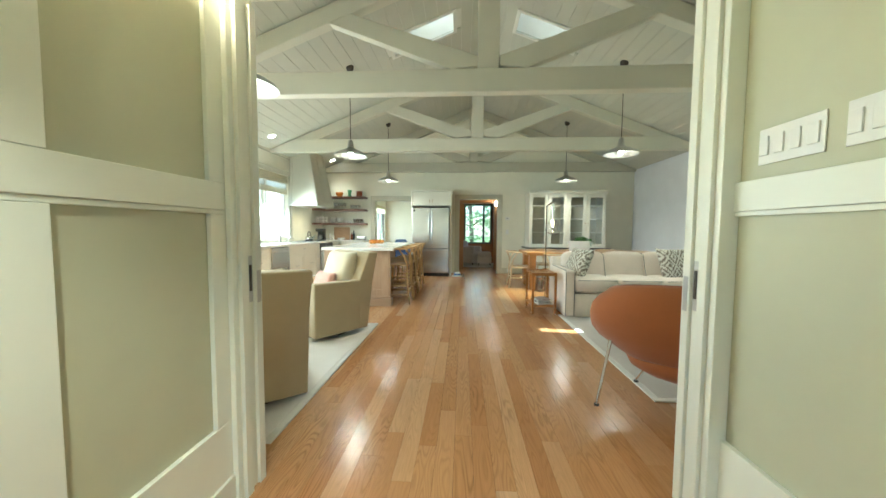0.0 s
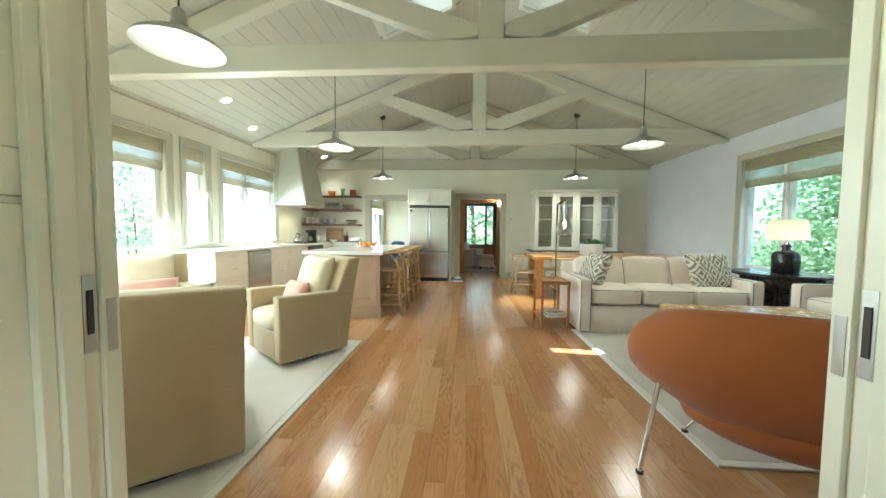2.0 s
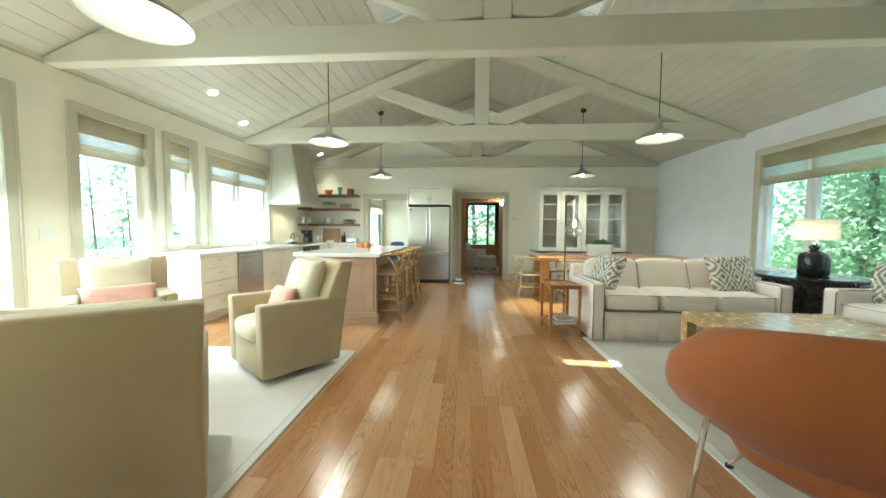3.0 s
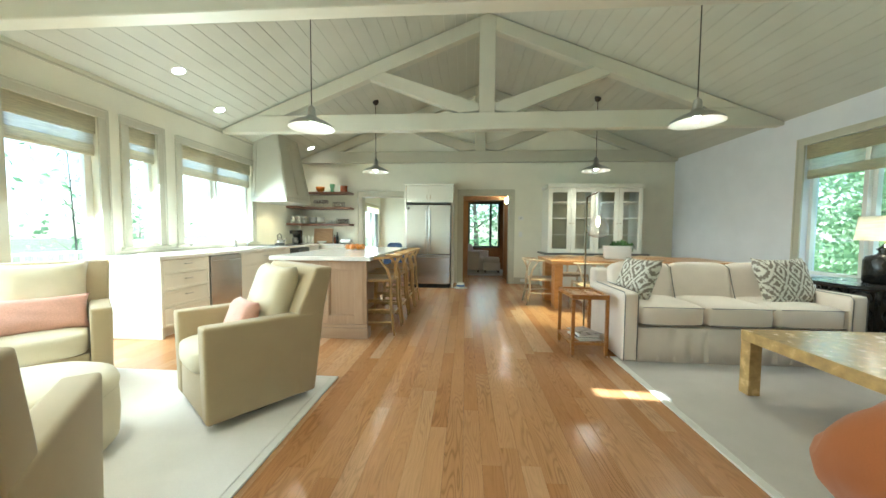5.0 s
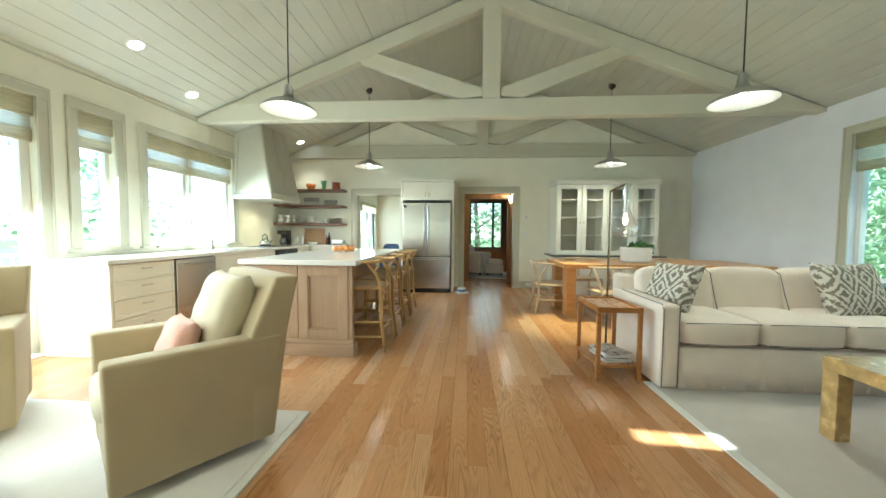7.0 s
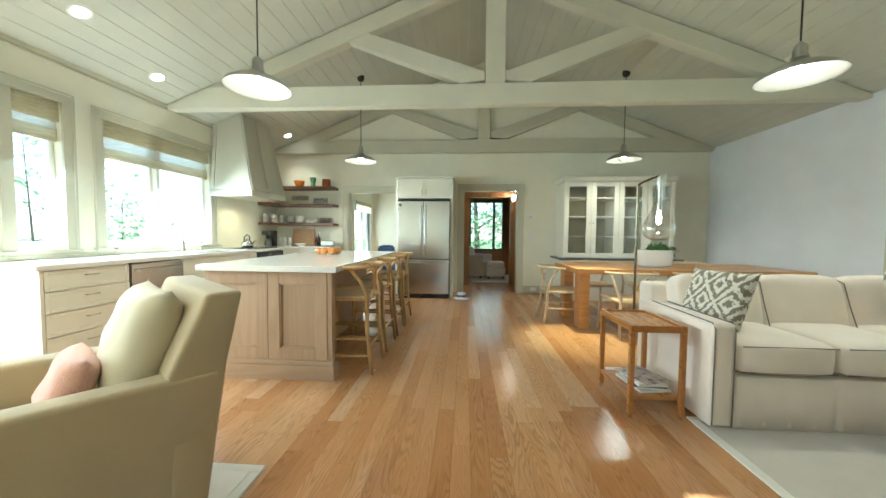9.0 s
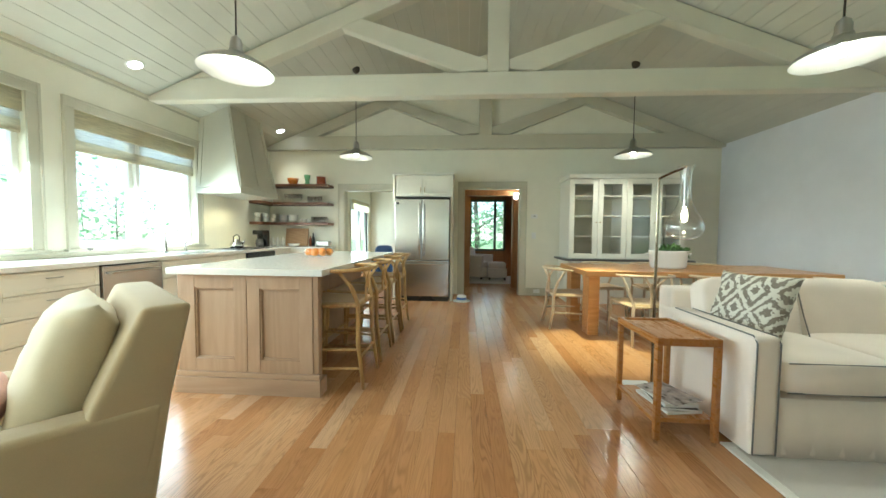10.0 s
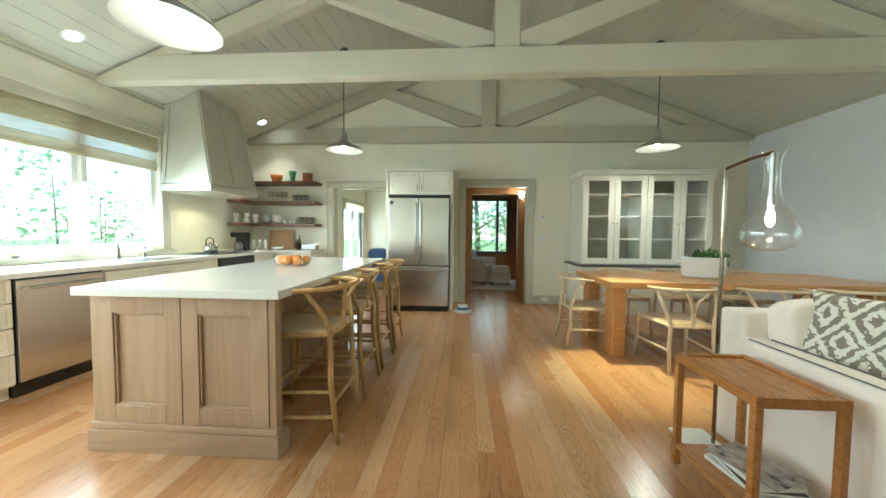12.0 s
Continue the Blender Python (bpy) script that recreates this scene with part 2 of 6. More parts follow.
ISLAND_H = timber("limed_oak_level", (0.37, 0.245, 0.148), (0.435, 0.298, 0.188), (0.50, 0.36, 0.238), 0, 0.42)
STOOLW = timber("stool_oak", (0.36, 0.21, 0.07), (0.56, 0.36, 0.14), (0.70, 0.49, 0.23), 2, 0.45)
CHAIRW = timber("ash_wood", (0.52, 0.39, 0.24), (0.68, 0.54, 0.36), (0.78, 0.66, 0.48), 2, 0.45)
TABLEW = timber("cherry_table", (0.42, 0.19, 0.055), (0.58, 0.30, 0.105), (0.70, 0.42, 0.18), 0, 0.3)
SIDEW = timber("teak_side_table", (0.30, 0.118, 0.028), (0.37, 0.158, 0.040), (0.43, 0.20, 0.054), 1, 0.28)
BRONZE = plain("polished_bronze", (0.26, 0.21, 0.15), 0.2, 1.0, var=0.1, relief=0.0)
SHELFW = timber("walnut_shelf", (0.085, 0.035, 0.015), (0.17, 0.07, 0.032), (0.26, 0.12, 0.06), 0, 0.4)
DENW = timber("cherry_panelling", (0.22, 0.095, 0.03), (0.33, 0.155, 0.052), (0.42, 0.215, 0.085), 2, 0.4)
STONE = plain("white_quartz", (0.80, 0.79, 0.74), 0.12, var=0.03, scale=40, relief=0.0)
STEEL, sn_, sb_ = nodes_of("brushed_steel")
setv(sb_, "Base Color", (0.60, 0.60, 0.59, 1))
setv(sb_, "Metallic", 1.0)
brush = noise_tex(sn_, coords(sn_, "Object", (1, 1, 0.01)), 300, 3)
link(sn_, ramp(sn_, brush, [(0.3, (0.17,) * 3), (0.7, (0.25,) * 3)]), sb_.inputs["Roughness"])
bump(sn_, sb_, brush, 0.04, 0.001)
CHROME = plain("polished_chrome", (0.75, 0.75, 0.74), 0.10, 1.0, var=0.02, relief=0.0)
GALV = plain("spun_aluminium", (0.55, 0.55, 0.53), 0.33, 1.0, var=0.06, relief=0.05)
BRASS = plain("aged_brass", (0.45, 0.33, 0.16), 0.3, 1.0, var=0.1)
BLACK = plain("black_lacquer", (0.015, 0.015, 0.014), 0.25, var=0.2)
DARK = plain("dark_bronze", (0.06, 0.05, 0.04), 0.4, 0.6, var=0.2)
ENAMEL = plain("white_enamel", (0.82, 0.82, 0.80), 0.2, var=0.02)
CHINA = plain("white_china", (0.75, 0.73, 0.66), 0.25, var=0.04)
GREYCHINA = plain("grey_stoneware", (0.42, 0.41, 0.38), 0.35, var=0.1)
CERAMIC = plain("orange_glaze", (0.62, 0.20, 0.03), 0.25, var=0.15)
GREENC = plain("green_glaze", (0.12, 0.32, 0.16), 0.2, var=0.2)
BROWNC = plain("brown_glaze", (0.25, 0.06, 0.02), 0.25, var=0.2)
# One linen twice: shade painted into the bodies, window light into cushions and ottoman.
LINEN_SHADED = fabric("linen_shaded_tone", (0.43, 0.345, 0.205))
LINEN_LIT = fabric("linen_lit_tone", (0.66, 0.59, 0.425))
SOFA = fabric("oatmeal_linen", (0.80, 0.71, 0.62))
PIPING = fabric("charcoal_piping", (0.16, 0.15, 0.14))
PINK = fabric("coral_weave", (0.69, 0.40, 0.32), weave=160, var=0.25)
ORANGE = fabric("rust_wool", (0.31, 0.096, 0.023), weave=300, var=0.12)
TAUPE = fabric("taupe_wool_rug", (0.53, 0.485, 0.43), weave=260, var=0.12, relief=0.7)
RUG = fabric("wool_rug", (0.74, 0.70, 0.645), weave=260, var=0.10, relief=0.7)
RUGB = fabric("rug_binding", (0.69, 0.665, 0.60), weave=260, var=0.08)
IKAT = ikat("ikat_weave", (0.72, 0.69, 0.60), (0.24, 0.205, 0.16))
BURL = plain("burl_veneer", (0.52, 0.35, 0.14), 0.25, var=0.28, scale=14, relief=0.05)
CORD = fabric("paper_cord", (0.52, 0.37, 0.20), weave=300, var=0.2, relief=1.0)
SHADEW = sheer("woven_shade", (0.84, 0.76, 0.57), 0.10)
SHEER = sheer("sheer_shade", (0.92, 0.89, 0.80), 0.25)
LAMPSHADE = sheer("linen_lampshade", (0.88, 0.83, 0.72), 0.05)
BRIGHTBULB = glowing("lit_lamp_bulb", (1, 0.85, 0.62), 45.0)
PANE = thin_pane("window_glass")
GLASS = thin_pane("blown_glass", 0.24, 1.6)
DIMBACK = plain("cabinet_back_tone", (0.60, 0.56, 0.43), 0.5, var=0.04)
BULB = glowing("lit_bulb", (1, 0.92, 0.75), 14.0)
LED = glowing("lit_recessed_lens", (1, 0.96, 0.88), 8.0)
FILAMENT = glowing("lit_filament", (1, 0.80, 0.5), 9.0)
SHADEIN = plain("shade_inside_enamel", (0.66, 0.65, 0.60), 0.4, var=0.02)
PLASTIC = plain("white_plastic", (0.80, 0.80, 0.77), 0.35, var=0.02)
LEAF = plain("leaf", (0.18, 0.28, 0.15), 0.55, var=0.5, scale=2.5, relief=0.0)
LEAF.node_tree.nodes["Principled BSDF"].inputs["Transmission Weight"].default_value = 0.0
ln = LEAF.node_tree
leaf_tl = ln.nodes.new("ShaderNodeBsdfTranslucent")
leaf_tl.inputs[0].default_value = (0.42, 0.55, 0.33, 1)
leaf_mix = ln.nodes.new("ShaderNodeMixShader")
leaf_mix.inputs[0].default_value = 0.7
ln.links.new(ln.nodes["Principled BSDF"].outputs[0], leaf_mix.inputs[1])
ln.links.new(leaf_tl.outputs[0], leaf_mix.inputs[2])
ln.links.new(leaf_mix.outputs[0], ln.nodes["Material Output"].inputs[0])
HERB = plain("herb_leaf", (0.10, 0.20, 0.05), 0.5, var=0.5, scale=25, relief=0.0)
BARK = plain("bark", (0.20, 0.165, 0.125), 0.9, var=0.3, scale=12, fine=60, relief=1.0)
GRASS = plain("lawn", (0.09, 0.15, 0.04), 0.9, var=0.3, scale=1.5, relief=0.5)
DECK = plain("deck_wood", (0.42, 0.38, 0.32), 0.7, var=0.2)
PAPER = plain("printed_paper", (0.60, 0.57, 0.52), 0.5, var=0.25, scale=14)
INK = plain("printed_cover", (0.30, 0.26, 0.24), 0.3, var=0.75, scale=16, relief=0.0)
BLUE = plain("blue_paint", (0.05, 0.12, 0.32), 0.4, var=0.1)
SLATE = plain("grey_stone_top", (0.10, 0.095, 0.09), 0.25, var=0.15, scale=12)
ORANGEPEEL = plain("orange_peel", (0.75, 0.27, 0.03), 0.4, var=0.1, scale=20, fine=200, relief=0.3)
BOARDWOOD = timber("cutting_board_maple", (0.35, 0.19, 0.08), (0.48, 0.29, 0.14), (0.60, 0.40, 0.22), 0, 0.5)

# ---- builders ----


def thing(name, label, category, m=None, group="", kind=""):
    ob = new(name)
    ob.empty_display_size = 0.1
    if m is not None:
        ob.matrix_world = m
    return tagged(ob, label, category, group, kind)


def mesh_of(name, bm, material, smooth=False):
    bmesh.ops.recalc_face_normals(bm, faces=bm.faces)
    me = bpy.data.meshes.new(name)
    bm.to_mesh(me)
    bm.free()
    if smooth:
        for p in me.polygons:
            p.use_smooth = True
    me.materials.append(material)
    return me


def part(name, bm, material, parent=None, label="", smooth=False):
    ob = new(name, mesh_of(name, bm, material, smooth))
    if parent is not None:
        ob.parent = parent
    return tagged(ob, label)


def solid(name, bm, material, label, category, kind="structure", smooth=False):
    return tagged(part(name, bm, material, None, "", smooth), label, category, "", kind)


def box(bm, x0, x1, y0, y1, z0, z1, bevel=0.0, seg=2, m=None):
    vs = [bm.verts.new(p) for p in ((x0, y0, z0), (x1, y0, z0), (x1, y1, z0), (x0, y1, z0), (x0, y0, z1), (x1, y0, z1), (x1, y1, z1), (x0, y1, z1))]
    fs = [bm.faces.new([vs[i] for i in q]) for q in ((3, 2, 1, 0), (4, 5, 6, 7), (0, 1, 5, 4), (1, 2, 6, 5), (2, 3, 7, 6), (3, 0, 4, 7))]
    if bevel:
        es = list({e for f in fs for e in f.edges})
        r = bmesh.ops.bevel(bm, geom=es, offset=bevel, segments=seg, affect="EDGES", profile=0.6)
        vs = list({v for f in r["faces"] for v in f.verts} | {v for v in vs if v.is_valid})
    if m is not None:
        for v in vs:
            v.co = m @ v.co
    return vs


def bx(*a, **k):
    bm = bmesh.new()
    box(bm, *a, **k)
    return bm


def tube(bm, pts, radius, seg=8, caps=True):
    """A round bar along points; radius a number or one per point."""
    pts = [Vector(p) for p in pts]
    rs = radius if isinstance(radius, (list, tuple)) else [radius] * len(pts)
    rings = []
    for i, p in enumerate(pts):
        d = (pts[min(i + 1, len(pts) - 1)] - pts[max(i - 1, 0)]).normalized()
        a = d.orthogonal().normalized() if i == 0 else (ax - d * ax.dot(d)).normalized()
        ax = a
        b = d.cross(a)
        rings.append([bm.verts.new(p + rs[i] * (math.cos(2 * math.pi * k / seg) * a + math.sin(2 * math.pi * k / seg) * b)) for k in range(seg)])
    for u, v in zip(rings, rings[1:]):
        for k in range(seg):
            bm.faces.new((u[k], u[(k + 1) % seg], v[(k + 1) % seg], v[k]))
    if caps:
        bm.faces.new(rings[0][::-1])
        bm.faces.new(rings[-1])


def bar(pts, radius, seg=8):
    bm = bmesh.new()
    tube(bm, pts, radius, seg)
    return bm


def lathe(bm, prof, seg=28, at=(0, 0, 0), sx=1.0, sy=1.0):
    """Turns a profile of (radius, height) about the upright."""
    rings = []
    for r, z in prof:
        if r < 1e-5:
            rings.append([bm.verts.new((at[0], at[1], at[2] + z))])
        else:
            rings.append([bm.verts.new((at[0] + sx * r * math.cos(2 * math.pi * k / seg), at[1] + sy * r * math.sin(2 * math.pi * k / seg), at[2] + z)) for k in range(seg)])
    for u, v in zip(rings, rings[1:]):
        for k in range(seg):
            a, b, c, d = u[k % len(u)], u[(k + 1) % len(u)], v[(k + 1) % len(v)], v[k % len(v)]
            q = []
            for w in (a, b, c, d):
                if w not in q:
                    q.append(w)
            if len(q) > 2:
                bm.faces.new(q)


def turned(prof, seg=28, at=(0, 0, 0), sx=1.0, sy=1.0):
    bm = bmesh.new()
    lathe(bm, prof, seg, at, sx, sy)
    return bm


def cushion(bm, w, d, h, m, n=3.0, nu=22, nv=12, crown=0.0, pinch=0.0):
    """A stuffed block: a superellipsoid w x d x h about the origin of m."""
    def sp(c, e):
        return math.copysign(abs(c) ** e, c)
    e1, e2 = 2 / n, 2 / n
    rows = []
    for j in range(nv + 1):
        f = -math.pi / 2 + math.pi * j / nv
        row = []
        for i in range(nu):
            t = 2 * math.pi * i / nu
            x, y, z = sp(math.cos(f), e1) * sp(math.cos(t), e2), sp(math.cos(f), e1) * sp(math.sin(t), e2), sp(math.sin(f), e1)
            z *= 1 + crown * (1 - x * x) * (1 - y * y)
            row.append(bm.verts.new(m @ Vector((x * w / 2, y * d / 2, z * h / 2))))
        rows.append(row)
    for a, b in zip(rows, rows[1:]):
        for i in range(nu):
            bm.faces.new((a[i], a[(i + 1) % nu], b[(i + 1) % nu], b[i]))
    bm.faces.new(rows[0][::-1])
    bm.faces.new(rows[-1])


def pillow(bm, w, h, t, m, n=14, seed=1):
    """A square scatter cushion standing in its x-z plane, full in the middle, with drawn-out corners and creases."""
    top, bot = [], []
    for side, grid in ((1, top), (-1, bot)):
        for j in range(n + 1):
            row = []
            for i in range(n + 1):
                u, v = 2 * i / n - 1, 2 * j / n - 1
                pull = 1 - 0.10 * (1 - abs(u) ** 3) * abs(v) ** 4 * 0.9
                pull2 = 1 - 0.10 * (1 - abs(v) ** 3) * abs(u) ** 4 * 0.9
                full = (max(0, 1 - u ** 4) * max(0, 1 - v ** 4)) ** 0.55
                crease = 0.07 * noise.noise(Vector((u * 2.2 + seed * 7, v * 2.2, side * 1.5)))
                y = side * (t / 2) * full * (1 + crease * 2.5)
                row.append(m @ Vector((u * w / 2 * pull2, y, v * h / 2 * pull)))
            grid.append(row)
    va = [[bm.verts.new(p) for p in r] for r in top]
    vb = [[va[j][i] if i in (0, n) or j in (0, n) else bm.verts.new(bot[j][i]) for i in range(n + 1)] for j in range(n + 1)]
    for j in range(n):
        for i in range(n):
            bm.faces.new((va[j][i], va[j][i + 1], va[j + 1][i + 1], va[j + 1][i]))
            bm.faces.new((vb[j + 1][i], vb[j + 1][i + 1], vb[j][i + 1], vb[j][i]))


def walled(bm, axis, lo, hi, a0, a1, z0, z1, holes):
    """A wall slab between lo and hi across, a0 to a1 along, with openings (b0, b1, c0, c1) through it."""
    def put(p, q, r, s):
        if q - p < 1e-4 or s - r < 1e-4:
            return
        if axis == "x":
            box(bm, lo, hi, p, q, r, s)
        else:
            box(bm, p, q, lo, hi, r, s)
    at = a0
    for b0, b1, c0, c1 in sorted(holes):
        put(at, b0, z0, z1)
        put(b0, b1, z0, c0)
        put(b0, b1, c1, z1)
        at = b1
    put(at, a1, z0, z1)


def panel_door(bm_frame, x0, x1, z0, z1, y, t, rail, depth=0.008):
    """A framed panel front in the x-z plane, face at y, thickness t behind it: returns frame in bm_frame and the panel's box."""
    box(bm_frame, x0, x0 + rail, y, y + t, z0, z1, 0.002, 1)
    box(bm_frame, x1 - rail, x1, y, y + t, z0, z1, 0.002, 1)
    box(bm_frame, x0 + rail, x1 - rail, y, y + t, z0, z0 + rail, 0.002, 1)
    box(bm_frame, x0 + rail, x1 - rail, y, y + t, z1 - rail, z1, 0.002, 1)
    return bx(x0 + rail - 0.003, x1 - rail + 0.003, y + depth, y + t - 0.002, z0 + rail - 0.003, z1 - rail + 0.003)


# ---- the shell ----
LEFT_HOLES = [(1.95, 3.52, 0.0, 2.42), (4.10, 4.86, 0.0, 2.42), (5.19, 5.56, 1.03, 2.43), (5.93, 7.46, 1.03, 2.41)]
bm = bmesh.new()
walled(bm, "x", L - 0.2, L, 1.25, B + 0.15, 0, 3.0, LEFT_HOLES)
solid("wall_west", bm, WALL, "cream painted plaster wall with tall windows", "wall")
RIGHT_HOLES = [(3.0, 6.42, 0.66, 2.42)]
bm = bmesh.new()
walled(bm, "x", R, R + 0.2, 1.25, B + 0.15, 0, 3.0, RIGHT_HOLES)
solid("wall_east", bm, WALL_COOL, "pale grey painted plaster wall with a wide window", "wall")
bm = bmesh.new()
walled(bm, "y", B, B + 0.15, L, R, 0, 2.9, [(-2.88, -1.84, 0, 2.035), (-0.5, 0.59, 0, 2.075)])
# gable above
g = [bm.verts.new(p) for p in ((L, B, 2.9), (R, B, 2.9), (R, B, slope_z(R) + 0.05), (RX, B, RZ + 0.05), (L, B, slope_z(L) + 0.05))]
h = [bm.verts.new(v.co + Vector((0, 0.15, 0))) for v in g]
bm.faces.new(g)
bm.faces.new(h[::-1])
for i in range(5):
    bm.faces.new((g[i], g[(i + 1) % 5], h[(i + 1) % 5], h[i]))
solid("wall_north", bm, WALL, "cream painted kitchen wall with two doorways", "wall")
bm = bmesh.new()
walled(bm, "y", 1.28, F, L, R, 0, 2.9, [(-1.352, 0.60, 0, 2.24)])
g = [bm.verts.new(p) for p in ((L, F, 2.9), (R, F, 2.9), (R, F, slope_z(R) + 0.05), (RX, F, RZ + 0.05), (L, F, slope_z(L) + 0.05))]
h = [bm.verts.new(v.co + Vector((0, -0.14, 0))) for v in g]
bm.faces.new(g)
bm.faces.new(h[::-1])
for i in range(5):
    bm.faces.new((g[i], g[(i + 1) % 5], h[(i + 1) % 5], h[i]))
solid("wall_south", bm, WALL, "cream painted wall with a wide cased opening", "wall")

# ceiling of painted boards on two slopes, with two skylight shafts
SKY = [(-1.50, -0.56, 4.95, 5.42), (0.42, 1.28, 4.95, 5.42)]
bm = bmesh.new()


def roof_box(bm, x0, x1, y0, y1, up, thick):
    q = []
    for dz in (up, up + thick):
        for x, y in ((x0, y0), (x1, y0), (x1, y1), (x0, y1)):
            q.append(bm.verts.new((x, y, slope_z(x) + dz)))
    for f in ((3, 2, 1, 0), (4, 5, 6, 7), (0, 1, 5, 4), (1, 2, 6, 5), (2, 3, 7, 6), (3, 0, 4, 7)):
        bm.faces.new([q[i] for i in f])


STEP = 0.166
for s in (-1, 1):
    edge = (RX - (L - 0.05)) if s < 0 else (R + 0.05 - RX)
    k = 0
    while k * STEP < edge:
        u0, u1 = k * STEP + 0.0025, min((k + 1) * STEP, edge) - 0.0025
        x0, x1 = sorted((RX + s * u0, RX + s * u1))
        runs = [(F - 0.1, B + 0.1)]
        for a, b2, c, d in SKY:
            if x1 > a and x0 < b2:
                runs = [(F - 0.1, c), (d, B + 0.1)]
        for p, q in runs:
            roof_box(bm, x0, x1, p, q, 0.0, 0.018)
        k += 1
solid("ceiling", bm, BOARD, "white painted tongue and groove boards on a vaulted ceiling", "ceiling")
bm = bmesh.new()
for s, (a, b2, c, d) in zip((-1, 1), SKY):
    lo, hi = (L - 0.3, RX) if s < 0 else (RX, R + 0.3)
    for p, q, r, t in ((lo, a, F - 0.2, B + 0.2), (b2, hi, F - 0.2, B + 0.2), (a, b2, F - 0.2, c), (a, b2, d, B + 0.2)):
        # extra depth, out of sight, trims the sun patch below
        roof_box(bm, p, q, r, t, 0.019, 0.58)
solid("roof", bm, WHITE, "roof deck above the boarded ceiling", "roof")
for i, (a, b2, c, d) in enumerate(SKY):
    w = thing("skylight_%d" % (i + 1), "white framed skylight set in the boarded slope", "skylight", kind="structure")
    bm = bmesh.new()
    for p, q, r, t in ((a - 0.05, a, c - 0.05, d + 0.05), (b2, b2 + 0.05, c - 0.05, d + 0.05), (a, b2, c - 0.05, c), (a, b2, d, d + 0.05)):
        roof_box(bm, p, q, r, t, -0.02, 0.018)
    part("window_frame", bm, WHITE, w)
    # unseen tall curb added to narrow the sun patch on the floor
    bm = bmesh.new()
    for p, q, r, t in ((a - 0.05, a, c - 0.05, d + 0.05), (b2, b2 + 0.05, c - 0.05, d + 0.05), (a, b2, c - 0.05, c), (a, b2, d, d + 0.05)):
        roof_box(bm, p, q, r, t, 0.61, 0.95)
    part("patch_curb", bm, WHITE, w)
    # unseen strip added over the opening to thin the sun patch
    bm = bmesh.new()
    roof_box(bm, a, b2, d - 0.14, d, 0.90, 0.05)
    part("sun_blocker", bm, WHITE, w)
    bm = bmesh.new()
    roof_box(bm, a - 0.02, b2 + 0.02, c - 0.02, d + 0.02, 0.602, 0.006)
    part("pane", bm, PANE, w).visible_shadow = False

# floor bed under the boards
bm = bx(L, R, 1.25, B + 0.15, -0.12, -0.021)
box(bm, -4.4, 3.0, B + 0.15, 13.4, -0.12, -0.021)
box(bm, -1.6, 0.9, -2.7, 1.25, -0.12, -0.021)
solid("floor", bm, SLATE, "subfloor under the oak boards", "floor")

# ---- trusses ----


def truss(y0, y1, paint=BEAM):
    t = thing("roof_truss", "painted timber roof truss spanning the vaulted ceiling", "beam", group="roof trusses")

    def slab(name, pts, inset=0.0):
        b = bmesh.new()
        a = [b.verts.new((x, y0 + inset, z)) for x, z in pts]
        c = [b.verts.new((x, y1 - inset, z)) for x, z in pts]
        b.faces.new(a)
        b.faces.new(c[::-1])
        for i in range(len(pts)):
            j = (i + 1) % len(pts)
            b.faces.new((a[i], a[j], c[j], c[i]))
        bmesh.ops.bevel(b, geom=list(b.edges), offset=0.006, segments=2, affect="EDGES")
        part(name, b, paint, t)
    slab("bottom_chord", [(L + 0.01, 2.80), (R - 0.01, 2.80), (R - 0.01, slope_z(R) - 0.01), (RX + 3.80, 3.055), (RX - 3.80, 3.055), (L + 0.01, slope_z(L) - 0.01)])
    slab("king_post", [(RX - 0.12, 3.056), (RX + 0.12, 3.056), (RX + 0.12, RZ - 0.06), (RX, RZ - 0.015), (RX - 0.12, RZ - 0.06)])
    for s, e in ((-1, L), (1, R)):
        u = abs(e - RX)
        pts = [(RX + s * 0.125, slope_z(0.125 + RX) - 0.015), (RX + s * 3.78, 3.06), (RX + s * 3.26, 3.058), (RX + s * 0.125, slope_z(0.125 + RX) - 0.235)]
        slab("rafter", pts)
        slab("strut", [(RX + s * 0.126, 3.09), (RX + s * 0.43, 3.058), (RX + s * 1.95, 3.645), (RX + s * 1.69, 3.735), (RX + s * 0.126, 3.20)], 0.008)
    return t


truss(3.84, 3.98)
truss(6.74, 6.88)
# same paint as the others; the darker tone puts its shade into the colour
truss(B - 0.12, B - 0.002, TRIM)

# ---- crown line along the eaves, baseboards ----
solid("trim_west", bx(L, L + 0.014, F, B, slope_z(L) - 0.075, slope_z(L) - 0.05, 0.004), TRIM, "thin painted moulding at the eaves", "trim")


def baseboard(name, x0, x1, y0, y1):
    bm = bx(x0, x1, y0, y1, 0, 0.15, 0.004)
    return solid(name, bm, TRIM, "painted baseboard along the wall", "baseboard")


baseboard("baseboard_east", R - 0.018, R, F, B)
baseboard("baseboard_west", L, L + 0.018, 3.66, 3.98)
baseboard("baseboard_north", 0.71, 1.30, B - 0.018, B)
baseboard("baseboard_north_east", 3.3, R - 0.02, B - 0.018, B)

# ---- windows ----


